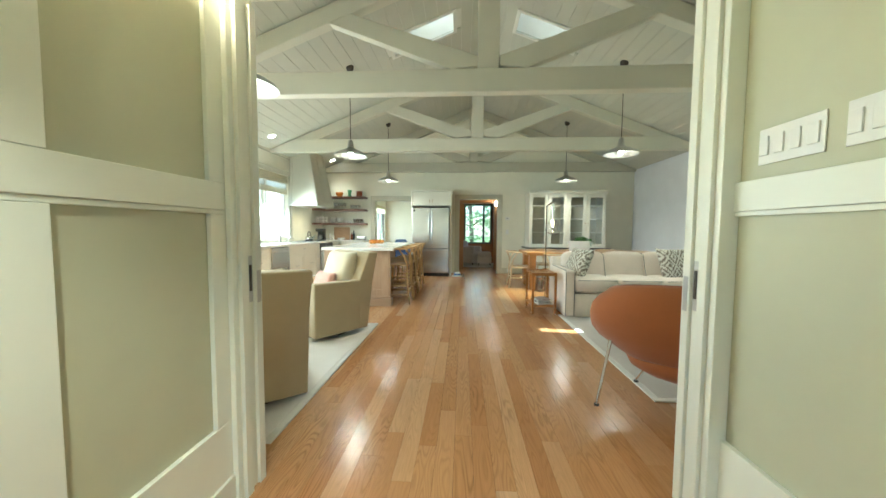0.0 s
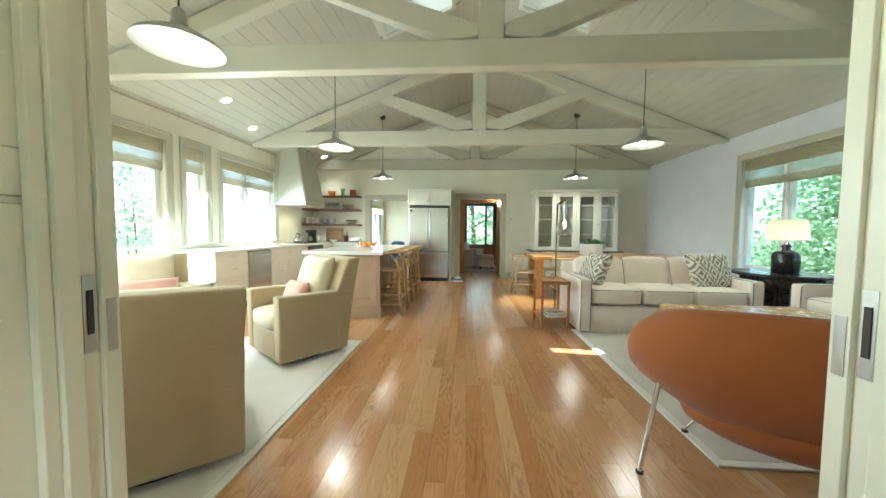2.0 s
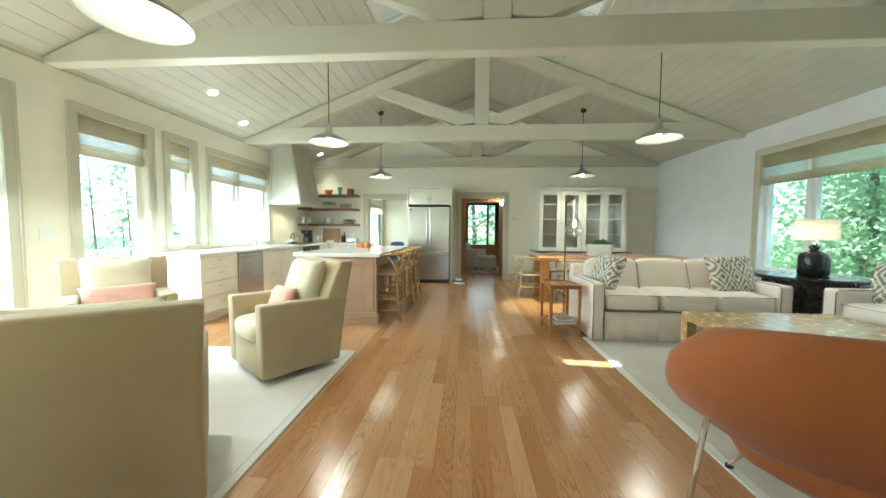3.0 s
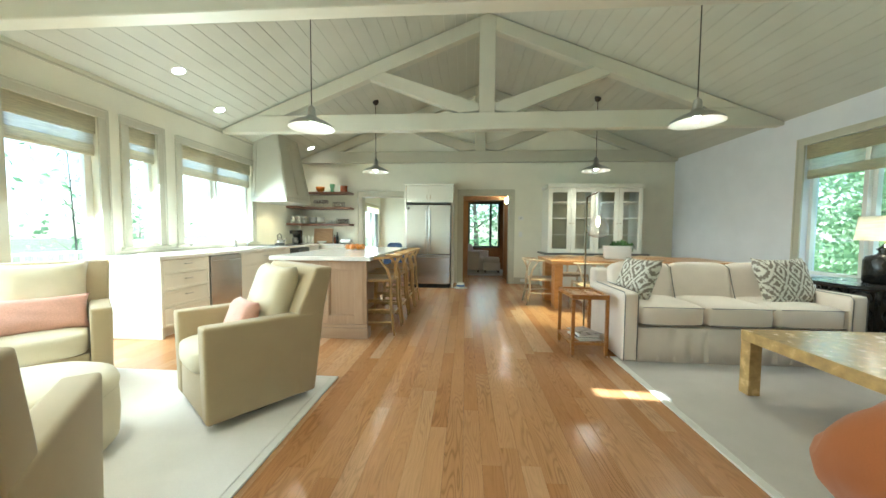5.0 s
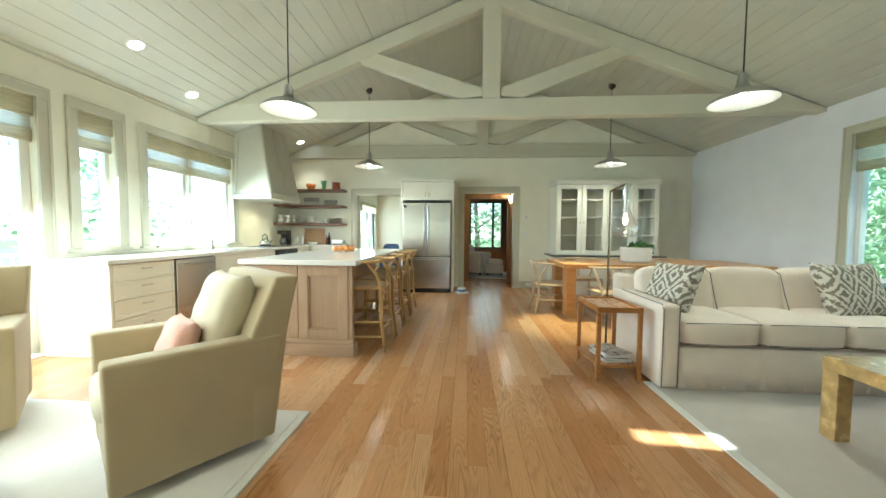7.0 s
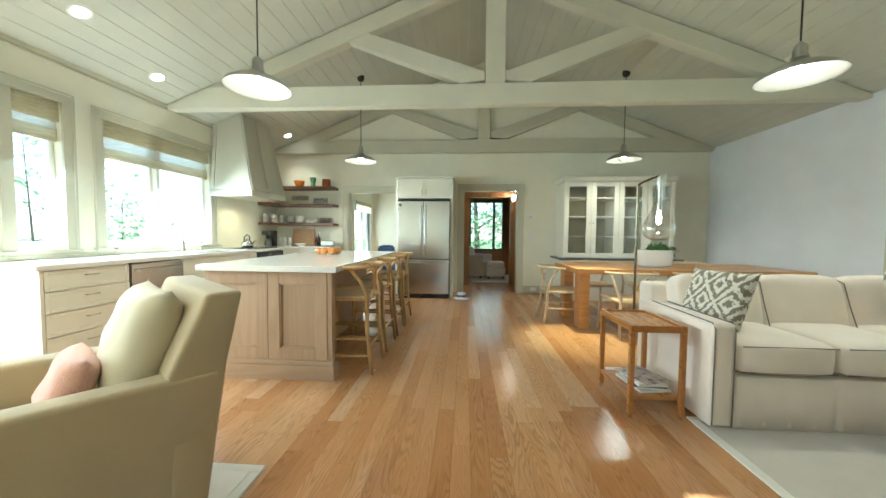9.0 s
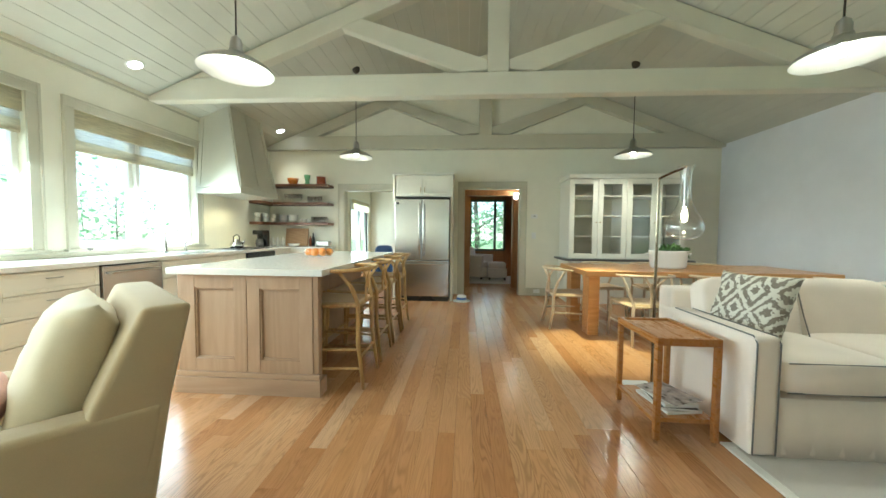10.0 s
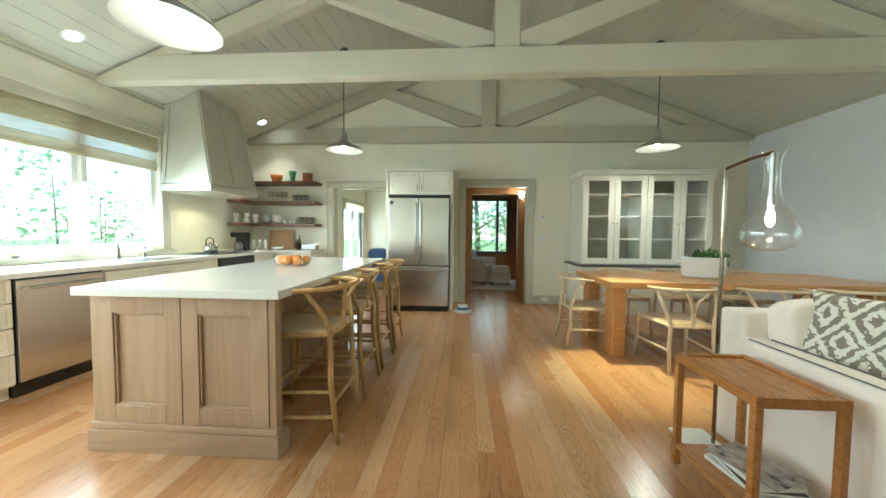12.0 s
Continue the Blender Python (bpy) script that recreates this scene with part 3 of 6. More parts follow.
def window(name, label, side, y0, y1, z0, z1, mullions=(), door=False, casing=0.10, deep=0.2, shade_drop=0.0, first=0.19):
    """A cased window in the west (side -1) or east (side 1) wall."""
    X = L if side < 0 else R
    s = side
    w = thing(name, label, "glass door" if door else "window", kind="structure")

    def xb(bm, a, b, *r, **k):
        x0, x1 = sorted((X + s * a, X + s * b))
        box(bm, x0, x1, *r, **k)
    bm = bmesh.new()
    zb = 0.0 if door else z0 - 0.03
    for a, b2 in ((y0 - casing, y0), (y1, y1 + casing)):
        xb(bm, -0.022, -0.001, a, b2, zb, z1, bevel=0.004)
        xb(bm, -0.032, -0.0225, (a if a < y0 else b2 - 0.022), (a + 0.022 if a < y0 else b2), zb, z1 + casing, bevel=0.003)
    xb(bm, -0.022, -0.001, y0 - casing, y1 + casing, z1 + 0.001, z1 + casing, bevel=0.004)
    xb(bm, -0.032, -0.0225, y0 - casing + 0.023, y1 + casing - 0.023, z1 + casing - 0.022, z1 + casing, bevel=0.003)
    part("casing", bm, TRIM, w)
    if not door:
        bm = bmesh.new()
        xb(bm, -0.05, 0.05, y0 - casing - 0.02, y1 + casing + 0.02, z0 - 0.055, z0 - 0.031, bevel=0.005)
        part("window_sill", bm, TRIM, w)
    fr = 0.045 if not door else 0.07
    spans, at = [], y0
    for mm in mullions:
        spans.append((at, mm - 0.025))
        at = mm + 0.025
    spans.append((at, y1))
    for mm in mullions:
        bm = bmesh.new()
        xb(bm, 0.03, 0.16, mm - 0.025, mm + 0.025, z0, z1, bevel=0.003)
        part("mullion", bm, WHITE, w)
    for a, b2 in spans:
        bm = bmesh.new()
        for p, q, r, t in ((a, a + fr, z0, z1), (b2 - fr, b2, z0, z1), (a + fr, b2 - fr, z0, z0 + (0.2 if door else fr)), (a + fr, b2 - fr, z1 - fr, z1)):
            xb(bm, 0.08, 0.14, p, q, r, t, bevel=0.004)
        f = part("window_frame", bm, WHITE, w)
        bm = bmesh.new()
        xb(bm, 0.106, 0.112, a + fr - 0.01, b2 - fr + 0.01, z0 + (0.19 if door else fr - 0.01), z1 - fr + 0.01)
        part("pane", bm, PANE, f).visible_shadow = False
    if shade_drop:
        sh = thing("roman_shade", "natural woven roman shade drawn up at the window head", "window shade", group="roman shades")
        a, b2 = y0 + 0.012, y1 - 0.012
        bm = bmesh.new()
        xb(bm, 0.004, 0.03, a, b2, z1 - first, z1 - 0.004, bevel=0.004)
        part("valance", bm, SHADEW, sh)
        bm = bmesh.new()
        n = 24
        for k in range(n):
            p, q = a + (b2 - a) * k / n, a + (b2 - a) * (k + 1) / n
            xb(bm, 0.036, 0.038, p, q, z1 - shade_drop + 0.1, z1 - 0.02)
        bmesh.ops.remove_doubles(bm, verts=bm.verts, dist=1e-4)
        part("sheer_panel", bm, SHEER, sh)
        bm = bmesh.new()
        xb(bm, 0.024, 0.05, a, b2, z1 - shade_drop, z1 - shade_drop + 0.10, bevel=0.008)
        xb(bm, 0.028, 0.056, a, b2, z1 - shade_drop - 0.02, z1 - shade_drop + 0.02, bevel=0.008)
        part("bottom_fold", bm, SHADEW, sh)
    return w


# one casing edge is known here; the glazing behind it is added
window("window_1", "tall door beside the entrance wall with added, unseen glazing", -1, 1.95, 3.52, 0.02, 2.42, (2.735,), True, shade_drop=0.36)
window("window_2", "tall glazed deck door with painted casing", -1, 4.10, 4.86, 0.02, 2.42, (), True, shade_drop=0.40)
window("window_3", "narrow casement window with painted casing", -1, 5.19, 5.56, 1.03, 2.43, (), shade_drop=0.36)
window("window_4", "wide two-light kitchen window with painted casing", -1, 5.93, 7.46, 1.03, 2.41, (6.62,), shade_drop=0.40)
window("window_5", "wide garden window with painted casing", 1, 3.0, 6.42, 0.66, 2.42, (4.72, 5.72), shade_drop=0.44)
# ledge that joins the two sills
solid("trim_sill", bx(L, L + 0.03, 5.06, 7.66, 0.955, 0.974, 0.003), TRIM, "painted ledge under the kitchen windows", "trim")

# ---- door casings in the kitchen wall ----


def doorway(name, label, x0, x1, z1, casing=0.115):
    d = thing(name, label, "door frame", kind="structure")
    bm = bmesh.new()
    for a, b2 in ((x0 - casing, x0), (x1, x1 + casing)):
        box(bm, a, b2, B - 0.024, B - 0.001, 0, z1, 0.004)
        box(bm, (a if a < x0 else b2 - 0.022), (a + 0.022 if a < x0 else b2), B - 0.034, B - 0.0245, 0, z1 + casing, 0.003)
    box(bm, x0 - casing, x1 + casing, B - 0.024, B - 0.001, z1 + 0.001, z1 + casing, 0.004)
    box(bm, x0 - casing + 0.023, x1 + casing - 0.023, B - 0.034, B - 0.0245, z1 + casing - 0.022, z1 + casing, 0.003)
    part("casing", bm, TRIM, d)
    bm = bmesh.new()
    box(bm, x0 + 0.001, x0 + 0.018, B + 0.002, B + 0.148, 0, z1 - 0.02, 0.002)
    box(bm, x1 - 0.018, x1 - 0.001, B + 0.002, B + 0.148, 0, z1 - 0.02, 0.002)
    box(bm, x0 + 0.001, x1 - 0.001, B + 0.002, B + 0.148, z1 - 0.019, z1 - 0.001, 0.002)
    part("jamb", bm, TRIM, d)
    return d


doorway("door_1", "cased doorway into the pantry", -2.88, -1.84, 2.035)
doorway("door_2", "cased doorway into the passage", -0.5, 0.59, 2.075)

# ---- entrance hall with panelled walls and pocket doors ----
HL, HR, HZ = -1.40, 0.67, 2.6
solid("wall_hall_west", bx(HL - 0.12, HL, -2.7, 1.279, 0, HZ), HALL, "olive painted hall wall behind white panelling", "wall")
solid("wall_hall_east", bx(HR, HR + 0.12, -2.7, 1.279, 0, HZ), HALL, "olive painted hall wall behind white panelling", "wall")
bm = bmesh.new()
walled(bm, "y", -2.85, -2.7, HL - 0.12, HR + 0.12, 0, HZ, [(-1.0, 0.3, 0.4, 2.2)])
solid("wall_hall_south", bm, HALL, "olive painted end wall of the hall", "wall")
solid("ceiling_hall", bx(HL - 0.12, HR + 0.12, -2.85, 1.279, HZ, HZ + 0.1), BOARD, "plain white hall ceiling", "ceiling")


def panelling(name, X, s, stiles, end):
    p = thing(name, "white board and batten panelling with a chair rail", "wall panelling", kind="structure")

    def xb(a, b2, *r, **k):
        x0, x1 = sorted((X + s * a, X + s * b2))
        return bx(x0, x1, *r, **k)
    part("chair_rail", xb(0.001, 0.022, -2.65, end, 1.29, 1.40, bevel=0.003), HALLTRIM, p)
    part("rail_bead", xb(0.001, 0.016, -2.65, end, 1.272, 1.289, bevel=0.003), HALLTRIM, p)
    part("bottom_rail", xb(0.001, 0.022, -2.65, end, 0.14, 0.385, bevel=0.003), HALLTRIM, p)
    part("base_cap", xb(0.001, 0.034, -2.65, end, 0, 0.139, bevel=0.004), HALLTRIM, p)
    for a, b2 in stiles:
        part("stile", xb(0.001, 0.0215, a, b2, 0.386, 1.271, bevel=0.003), HALLTRIM, p)
        part("upper_stile", xb(0.001, 0.0215, a, b2, 1.401, HZ - 0.002, bevel=0.003), HALLTRIM, p)


panelling("trim_hall_west", HL, 1, ((1.165, 1.279), (0.50, 0.65), (-0.5, -0.34)), 1.279)
panelling("trim_hall_east", HR, -1, ((-0.2, -0.05),), 1.279)
for nm, x0, x1 in (("trim_opening_west", HL + 0.0225, -1.353), ("trim_opening_east", 0.601, HR - 0.0005)):
    solid(nm, bx(x0, x1, 1.245, 1.279, 0, 2.3, 0.004), HALLTRIM, "white casing of the wide opening", "trim")
solid("trim_opening_head", bx(HL + 0.0225, HR - 0.0225, 1.245, 1.279, 2.301, 2.42, 0.004), HALLTRIM, "white casing above the wide opening", "trim")
for s, x in ((1, -1.352), (-1, 0.60)):
    a, b2 = sorted((x, x + s * 0.016))
    bm = bmesh.new()
    box(bm, a, b2, 1.28, 1.325, 0, 2.2, 0.002)
    box(bm, a, b2, 1.375, 1.42, 0, 2.2, 0.002)
    solid("trim_jamb_%s" % ("west" if s > 0 else "east"), bm, HALLTRIM, "white split jamb of a pocket door", "trim")
    d = thing("pocket_door", "white pocket door slid into its wall, brass-grey flush pull", "door", group="pocket doors")
    a, b2 = sorted((x - s * 0.03, x + s * 0.004))
    part("leaf", bx(a, b2, 1.33, 1.37, 0.012, 2.2, 0.003), HALLTRIM, d)
    xx = x + s * 0.004
    a, b2 = sorted((xx, xx + s * 0.003))
    bm = bx(a, b2, 1.334, 1.366, 0.88, 1.09, 0.001)
    pl = part("edge_plate", bm, GALV, d, "satin nickel edge pull")
    a, b2 = sorted((xx + s * 0.003, xx + s * 0.006))
    part("finger_slot", bx(a, b2, 1.342, 1.358, 0.93, 1.05, 0.001), DARK, pl)
    a, b2 = sorted((x + s * 0.016, x + s * 0.0185))
    part("strike_plate", bx(a, b2, 1.383, 1.41, 0.87, 1.02, 0.001), GALV, d)

# unseen glazing, added so the hall fill has an opening
w = thing("window_8", "unseen white framed glazing added for the hall fill light", "window", kind="structure")
bm = bmesh.new()
for p, q, r, t in ((-1.0, -0.93, 0.4, 2.2), (0.23, 0.3, 0.4, 2.2), (-0.93, 0.23, 2.13, 2.2), (-0.93, 0.23, 0.4, 0.47), (-0.38, -0.32, 0.47, 2.13)):
    box(bm, p, q, -2.8, -2.74, r, t, 0.003)
part("window_frame", bm, WHITE, w)
part("pane", bx(-0.94, 0.24, -2.772, -2.768, 0.46, 2.14), PANE, w).visible_shadow = False

# switch plates on the hall wall
for y0, n in ((0.949, 4), (0.675, 4)):
    sw = thing("switch_plate", "white plastic switch plate with four rockers above the rail", "light switch", group="hall switches")
    y1 = y0 + 0.22
    part("plate", bx(HR - 0.006, HR - 0.001, y0, y1, 1.45, 1.572, 0.002), PLASTIC, sw)
    for k in range(n):
        c = y0 + 0.03 + k * 0.055
        part("rocker", bx(HR - 0.012, HR - 0.0062, c - 0.015, c + 0.018, 1.48, 1.545, 0.002), PLASTIC, sw)
sc = thing("wall_sconce", "small bronze wall sconce on the hall wall", "wall lamp")
part("backplate", bx(HL + 0.001, HL + 0.02, 0.86, 0.96, 1.98, 2.2, 0.004), DARK, sc)
part("arm", bar([(HL + 0.02, 0.91, 2.04), (HL + 0.08, 0.91, 2.02), (HL + 0.1, 0.91, 2.08)], 0.009), DARK, sc)
part("shade", turned([(0.035, 0), (0.07, 0.16), (0.066, 0.16), (0.032, 0.004)], 20, (HL + 0.1, 0.91, 2.09)), LAMPSHADE, sc, "warm lit linen shade")
hl = new("sconce_light", bpy.data.lights.new("sconce_light", "POINT"))
hl.data.energy, hl.data.color, hl.data.shadow_soft_size = 9, (1, 0.78, 0.5), 0.03
hl.location = (HL + 0.1, 0.91, 2.3)

# ---- rooms beyond ----
bm = bmesh.new()
walled(bm, "x", -3.62, -3.5, B + 0.15, 13.4, 0, 2.5, [(11.5, 13.0, 0.35, 2.05)])
box(bm, -1.0, -0.88, B + 0.15, 13.4, 0, 2.5)
box(bm, -3.62, -0.88, 13.4, 13.5, 0, 2.5)
solid("wall_pantry", bm, WALL, "cream painted walls of the room behind the kitchen", "wall")
solid("ceiling_pantry", bx(-3.62, -0.88, B + 0.15, 13.5, 2.5, 2.6), BOARD, "plain white ceiling of the back room", "ceiling")
w = thing("window_6", "white window with a raised shade in the back room", "window", kind="structure")
bm = bmesh.new()
for p, q, r, t in ((11.42, 11.5, 0.3, 2.1), (13.0, 13.08, 0.3, 2.1), (11.5, 13.0, 2.05, 2.12), (11.5, 13.0, 0.28, 0.35), (12.2, 12.28, 0.35, 2.05)):
    box(bm, -3.56, -3.485, p, q, r, t, 0.004)
part("window_frame", bm, WHITE, w)
part("pane", bx(-3.57, -3.565, 11.5, 13.0, 0.35, 2.05), PANE, w).visible_shadow = False
sh = thing("roman_shade", "natural woven roman shade in the back room", "window shade", group="roman shades")
part("valance", bx(-3.48, -3.45, 11.48, 13.02, 1.80, 2.08, 0.006), SHADEW, sh)
# passage, den
bm = bmesh.new()
box(bm, -0.72, -0.6, B + 0.15, 10.2, 0, 2.5)
box(bm, 0.70, 0.82, B + 0.15, 10.2, 0, 2.5)
solid("wall_passage", bm, WALL, "cream painted walls of the short passage", "wall")
bm = bmesh.new()
walled(bm, "y", 10.2, 10.3, -0.87, 2.4, 0, 2.5, [(-0.36, 0.56, 0, 2.02)])
walled(bm, "y", 12.62, 12.72, -0.87, 2.4, 0, 2.5, [(-0.28, 0.64, 0.75, 2.12)])
box(bm, 2.4, 2.5, 10.2, 12.72, 0, 2.5)
box(bm, -0.88, -0.871, 10.2, 12.62, 0, 2.5)
solid("wall_den", bm, DENW, "warm cherry panelled walls of the den", "wall")
solid("ceiling_den", bx(-0.88, 2.5, B + 0.15, 12.72, 2.5, 2.6), BOARD, "plain white den ceiling", "ceiling")
bm = bmesh.new()
box(bm, -0.46, -0.36, 10.176, 10.199, 0, 2.02, 0.004)
box(bm, 0.56, 0.66, 10.176, 10.199, 0, 2.02, 0.004)
box(bm, -0.46, 0.66, 10.17, 10.199, 2.021, 2.13, 0.004)
solid("door_3", bm, DENW, "orange cherry door frame into the den", "door frame")
w = thing("window_7", "green painted casement window of the den", "window", kind="structure")
GREENP = plain("green_sash_paint", (0.10, 0.14, 0.09), 0.4)
bm = bmesh.new()
for p, q, r, t in ((-0.34, -0.28, 0.7, 2.18), (0.64, 0.70, 0.7, 2.18), (-0.28, 0.64, 2.12, 2.18), (-0.30, 0.66, 0.69, 0.75), (0.36, 0.43, 0.75, 2.12)):
    box(bm, p, q, 12.58, 12.66, r, t, 0.004)
part("window_frame", bm, GREENP, w)
part("pane", bx(-0.28, 0.64, 12.67, 12.675, 0.75, 2.12), PANE, w).visible_shadow = False
dr = thing("den_door", "cherry panel door standing open in the passage", "door")
fr = bmesh.new()
pb = panel_door(fr, 0, 0.42, 0.02, 2.0, 0, 0.04, 0.09)
part("frame", fr, DENW, dr)
part("panel", pb, DENW, dr)
dr.matrix_world = pose(0.56, 10.168, 0, 0, 0, -75)
# den armchair, ottoman, rug
def block_chair(name, label, m, w, d, seat, back, mat, cat="armchair"):
    c = thing(name, label, cat, m)
    part("base", bx(-w / 2, w / 2, -d / 2, d / 2, 0.06, seat - 0.12, 0.02), mat, c)
    bm = bmesh.new()
    cushion(bm, w * 0.96, d * 0.96, 0.16, Matrix.Translation((0, 0, seat - 0.05)), 5)
    part("seat_cushion", bm, mat, c, smooth=True)
    if back:
        bm = bmesh.new()
        cushion(bm, w * 0.9, 0.2, back - seat + 0.1, pose(0, d / 2 - 0.1, (seat + back) / 2 - 0.03, -8), 5)
        part("backrest", bm, mat, c, smooth=True)
        for s in (-1, 1):
            part("arm", bx(s * w / 2 - 0.07, s * w / 2 + 0.07, -d / 2, d / 2, 0.06, seat + 0.2, 0.03), mat, c)
    for sx in (-1, 1):
        for sy in (-1, 1):
            part("leg", bx(sx * w * 0.4 - 0.02, sx * w * 0.4 + 0.02, sy * d * 0.4 - 0.02, sy * d * 0.4 + 0.02, 0, 0.06), BLACK, c)
    return c


block_chair("den_armchair", "beige upholstered armchair in the den", pose(-0.16, 11.75, 0.012, 0, 0, 62), 0.6, 0.66, 0.42, 0.80, SOFA)
block_chair("den_ottoman", "beige upholstered ottoman before the den armchair", pose(0.36, 11.5, 0.012), 0.48, 0.45, 0.42, 0, SOFA, "ottoman")
block_chair("blue_chair", "blue upholstered chair in the back room", pose(-2.33, 10.5, 0, 0, 0, 180), 0.45, 0.45, 0.46, 0.88, BLUE, "chair")
sw = thing("switch_plate", "pale green wall plate in the back room doorway", "light switch")
part("plate", bx(-3.499, -3.49, 10.9, 11.05, 1.16, 1.25, 0.002), GREENC, sw)
tagged(part("den_rug", bx(-0.5, 1.2, 10.75, 12.2, 0.001, 0.011, 0.003), RUG), "pale woven rug on the den floor", "rug")
sc = thing("wall_sconce", "brass wall sconce with lit glass shades in the passage", "wall lamp")
part("backplate", bx(0.685, 0.699, 9.93, 10.03, 1.86, 2.0, 0.004), BRASS, sc)
part("arm", bar([(0.69, 9.98, 1.9), (0.62, 9.98, 1.86), (0.60, 9.98, 1.92)], 0.008), BRASS, sc)
part("shade", turned([(0.02, 0), (0.045, 0.05), (0.05, 0.11), (0.03, 0.13)], 16, (0.60, 9.98, 1.92)), BULB, sc, "lit frosted glass shade", True)
hl = new("passage_light", bpy.data.lights.new("passage_light", "POINT"))
hl.data.energy, hl.data.color, hl.data.shadow_soft_size = 0.8, (1, 0.72, 0.42), 0.04
hl.location = (0.5, 9.95, 2.12)

# ---- pendants, recessed lamps ----


def pendant(x, y, rim=2.37):
    p = thing("pendant_lamp", "spun aluminium barn pendant with a lit bulb on a thin stem", "pendant lamp", Matrix.Translation((x, y, rim)), "pendants")
    top = slope_z(x) - rim
    prof = [(0.252, 0.0), (0.25, 0.008), (0.235, 0.03), (0.17, 0.072), (0.10, 0.10), (0.062, 0.118), (0.05, 0.14)]
    inn = [(0.246, 0.002), (0.230, 0.026), (0.165, 0.068), (0.098, 0.095), (0.058, 0.113), (0.0, 0.116)]
    part("shade", turned(prof + [(0.045, 0.14), (0.045, 0.125)], 40), GALV, p, "", True)
    part("shade_lining", turned([(0.2505, 0.001)] + inn, 40), SHADEIN, p, "white enamel lining", True)
    part("neck", turned([(0.049, 0.128), (0.051, 0.15), (0.043, 0.158), (0.043, 0.21), (0.036, 0.218), (0.036, 0.235), (0.018, 0.25), (0.008, 0.262)], 20), GALV, p, "", True)
    part("stem", bar([(0, 0, 0.255), (0, 0, top - 0.01)], 0.006), DARK, p)
    part("canopy", turned([(0.008, top - 0.07), (0.045, top - 0.055), (0.058, top - 0.02), (0.058, top + 0.02)], 20), DARK, p, "dark bronze canopy", True)
    part("bulb", turned([(0.0, 0.005), (0.022, 0.012), (0.034, 0.035), (0.028, 0.065), (0.016, 0.09), (0.016, 0.11)], 16), BULB, p, "lit bulb", True)
    spot_lamp("pendant_beam", look((x, y, rim), (x, y, 0)), 17, 150, 0.5, (1, 0.88, 0.68), 0.05)
    return p


for x, y in ((-2.18, 2.62), (-2.18, 5.2), (2.0, 5.2), (-2.2, 8.0), (2.02, 8.0)):
    pendant(x, y)


def recessed(x, y, aim=None, power=30):
    p = thing("recessed_light", "lit round recessed downlight with a white trim ring", "ceiling light", Matrix.Translation((x, y, slope_z(x) - 0.004)) @ pose(0, 0, 0, 0, -math.degrees(math.atan(PITCH)) if x < RX else math.degrees(math.atan(PITCH))), "recessed lights")
    part("trim_ring", turned([(0.062, 0.003), (0.085, 0.0), (0.088, 0.004), (0.088, 0.008)], 28), WHITE, p, "", True)
    part("lens", turned([(0.0, 0.001), (0.062, 0.001), (0.062, 0.004)], 28), LED, p, "lit lens")
    s = spot_lamp("recessed_beam", look((x, y, slope_z(x) - 0.03), aim or (x + 0.15, y, 0)), power, 95, 0.7, (1, 0.9, 0.7))


for x, y in ((-3.84, 5.29), (-4.09, 6.28), (-3.92, 8.87)):
    recessed(x, y, power=3 if y < 8 else 12)
# made-up source, kept out of sight, for the warm pool on the floor
spf = thing("spot_fixture", "small dark spotlight added out of sight behind the truss beam", "spotlight")
part("bracket", bx(0.98, 1.02, 6.881, 6.90, 2.93, 3.0, 0.002), DARK, spf)
part("can", bar([(1.0, 6.93, 2.97), (0.995, 6.92, 2.88)], [0.032, 0.036], 14), DARK, spf)
spot_lamp("floor_pool_beam", look((0.994, 6.917, 2.87), (0.95, 6.35, 0)), 175, 36, 0.9, (1, 0.87, 0.48), 0.03)

# ---- rugs ----


def rug(x0, x1, y0, y1, label, pile=RUG):
    r = thing("area_rug", label, "rug", group="area rugs")
    part("rug_field", bx(x0 + 0.05, x1 - 0.05, y0 + 0.05, y1 - 0.05, 0.001, 0.014, 0.003), pile, r)
    bm = bmesh.new()
    box(bm, x0, x1, y0, y0 + 0.049, 0.001, 0.013, 0.003)
    box(bm, x0, x1, y1 - 0.049, y1, 0.001, 0.013, 0.003)
    box(bm, x0, x0 + 0.049, y0 + 0.05, y1 - 0.05, 0.001, 0.013, 0.003)
    box(bm, x1 - 0.049, x1, y0 + 0.05, y1 - 0.05, 0.001, 0.013, 0.003)
    part("binding", bm, RUGB, r, "bound edge")


rug(-4.0, -1.452, 1.652, 4.065, "ivory wool rug under the armchairs")
rug(0.99, 4.1, 2.29, 4.72, "taupe wool rug with a pale bound edge under the coffee table", TAUPE)

# ---- armchairs ----


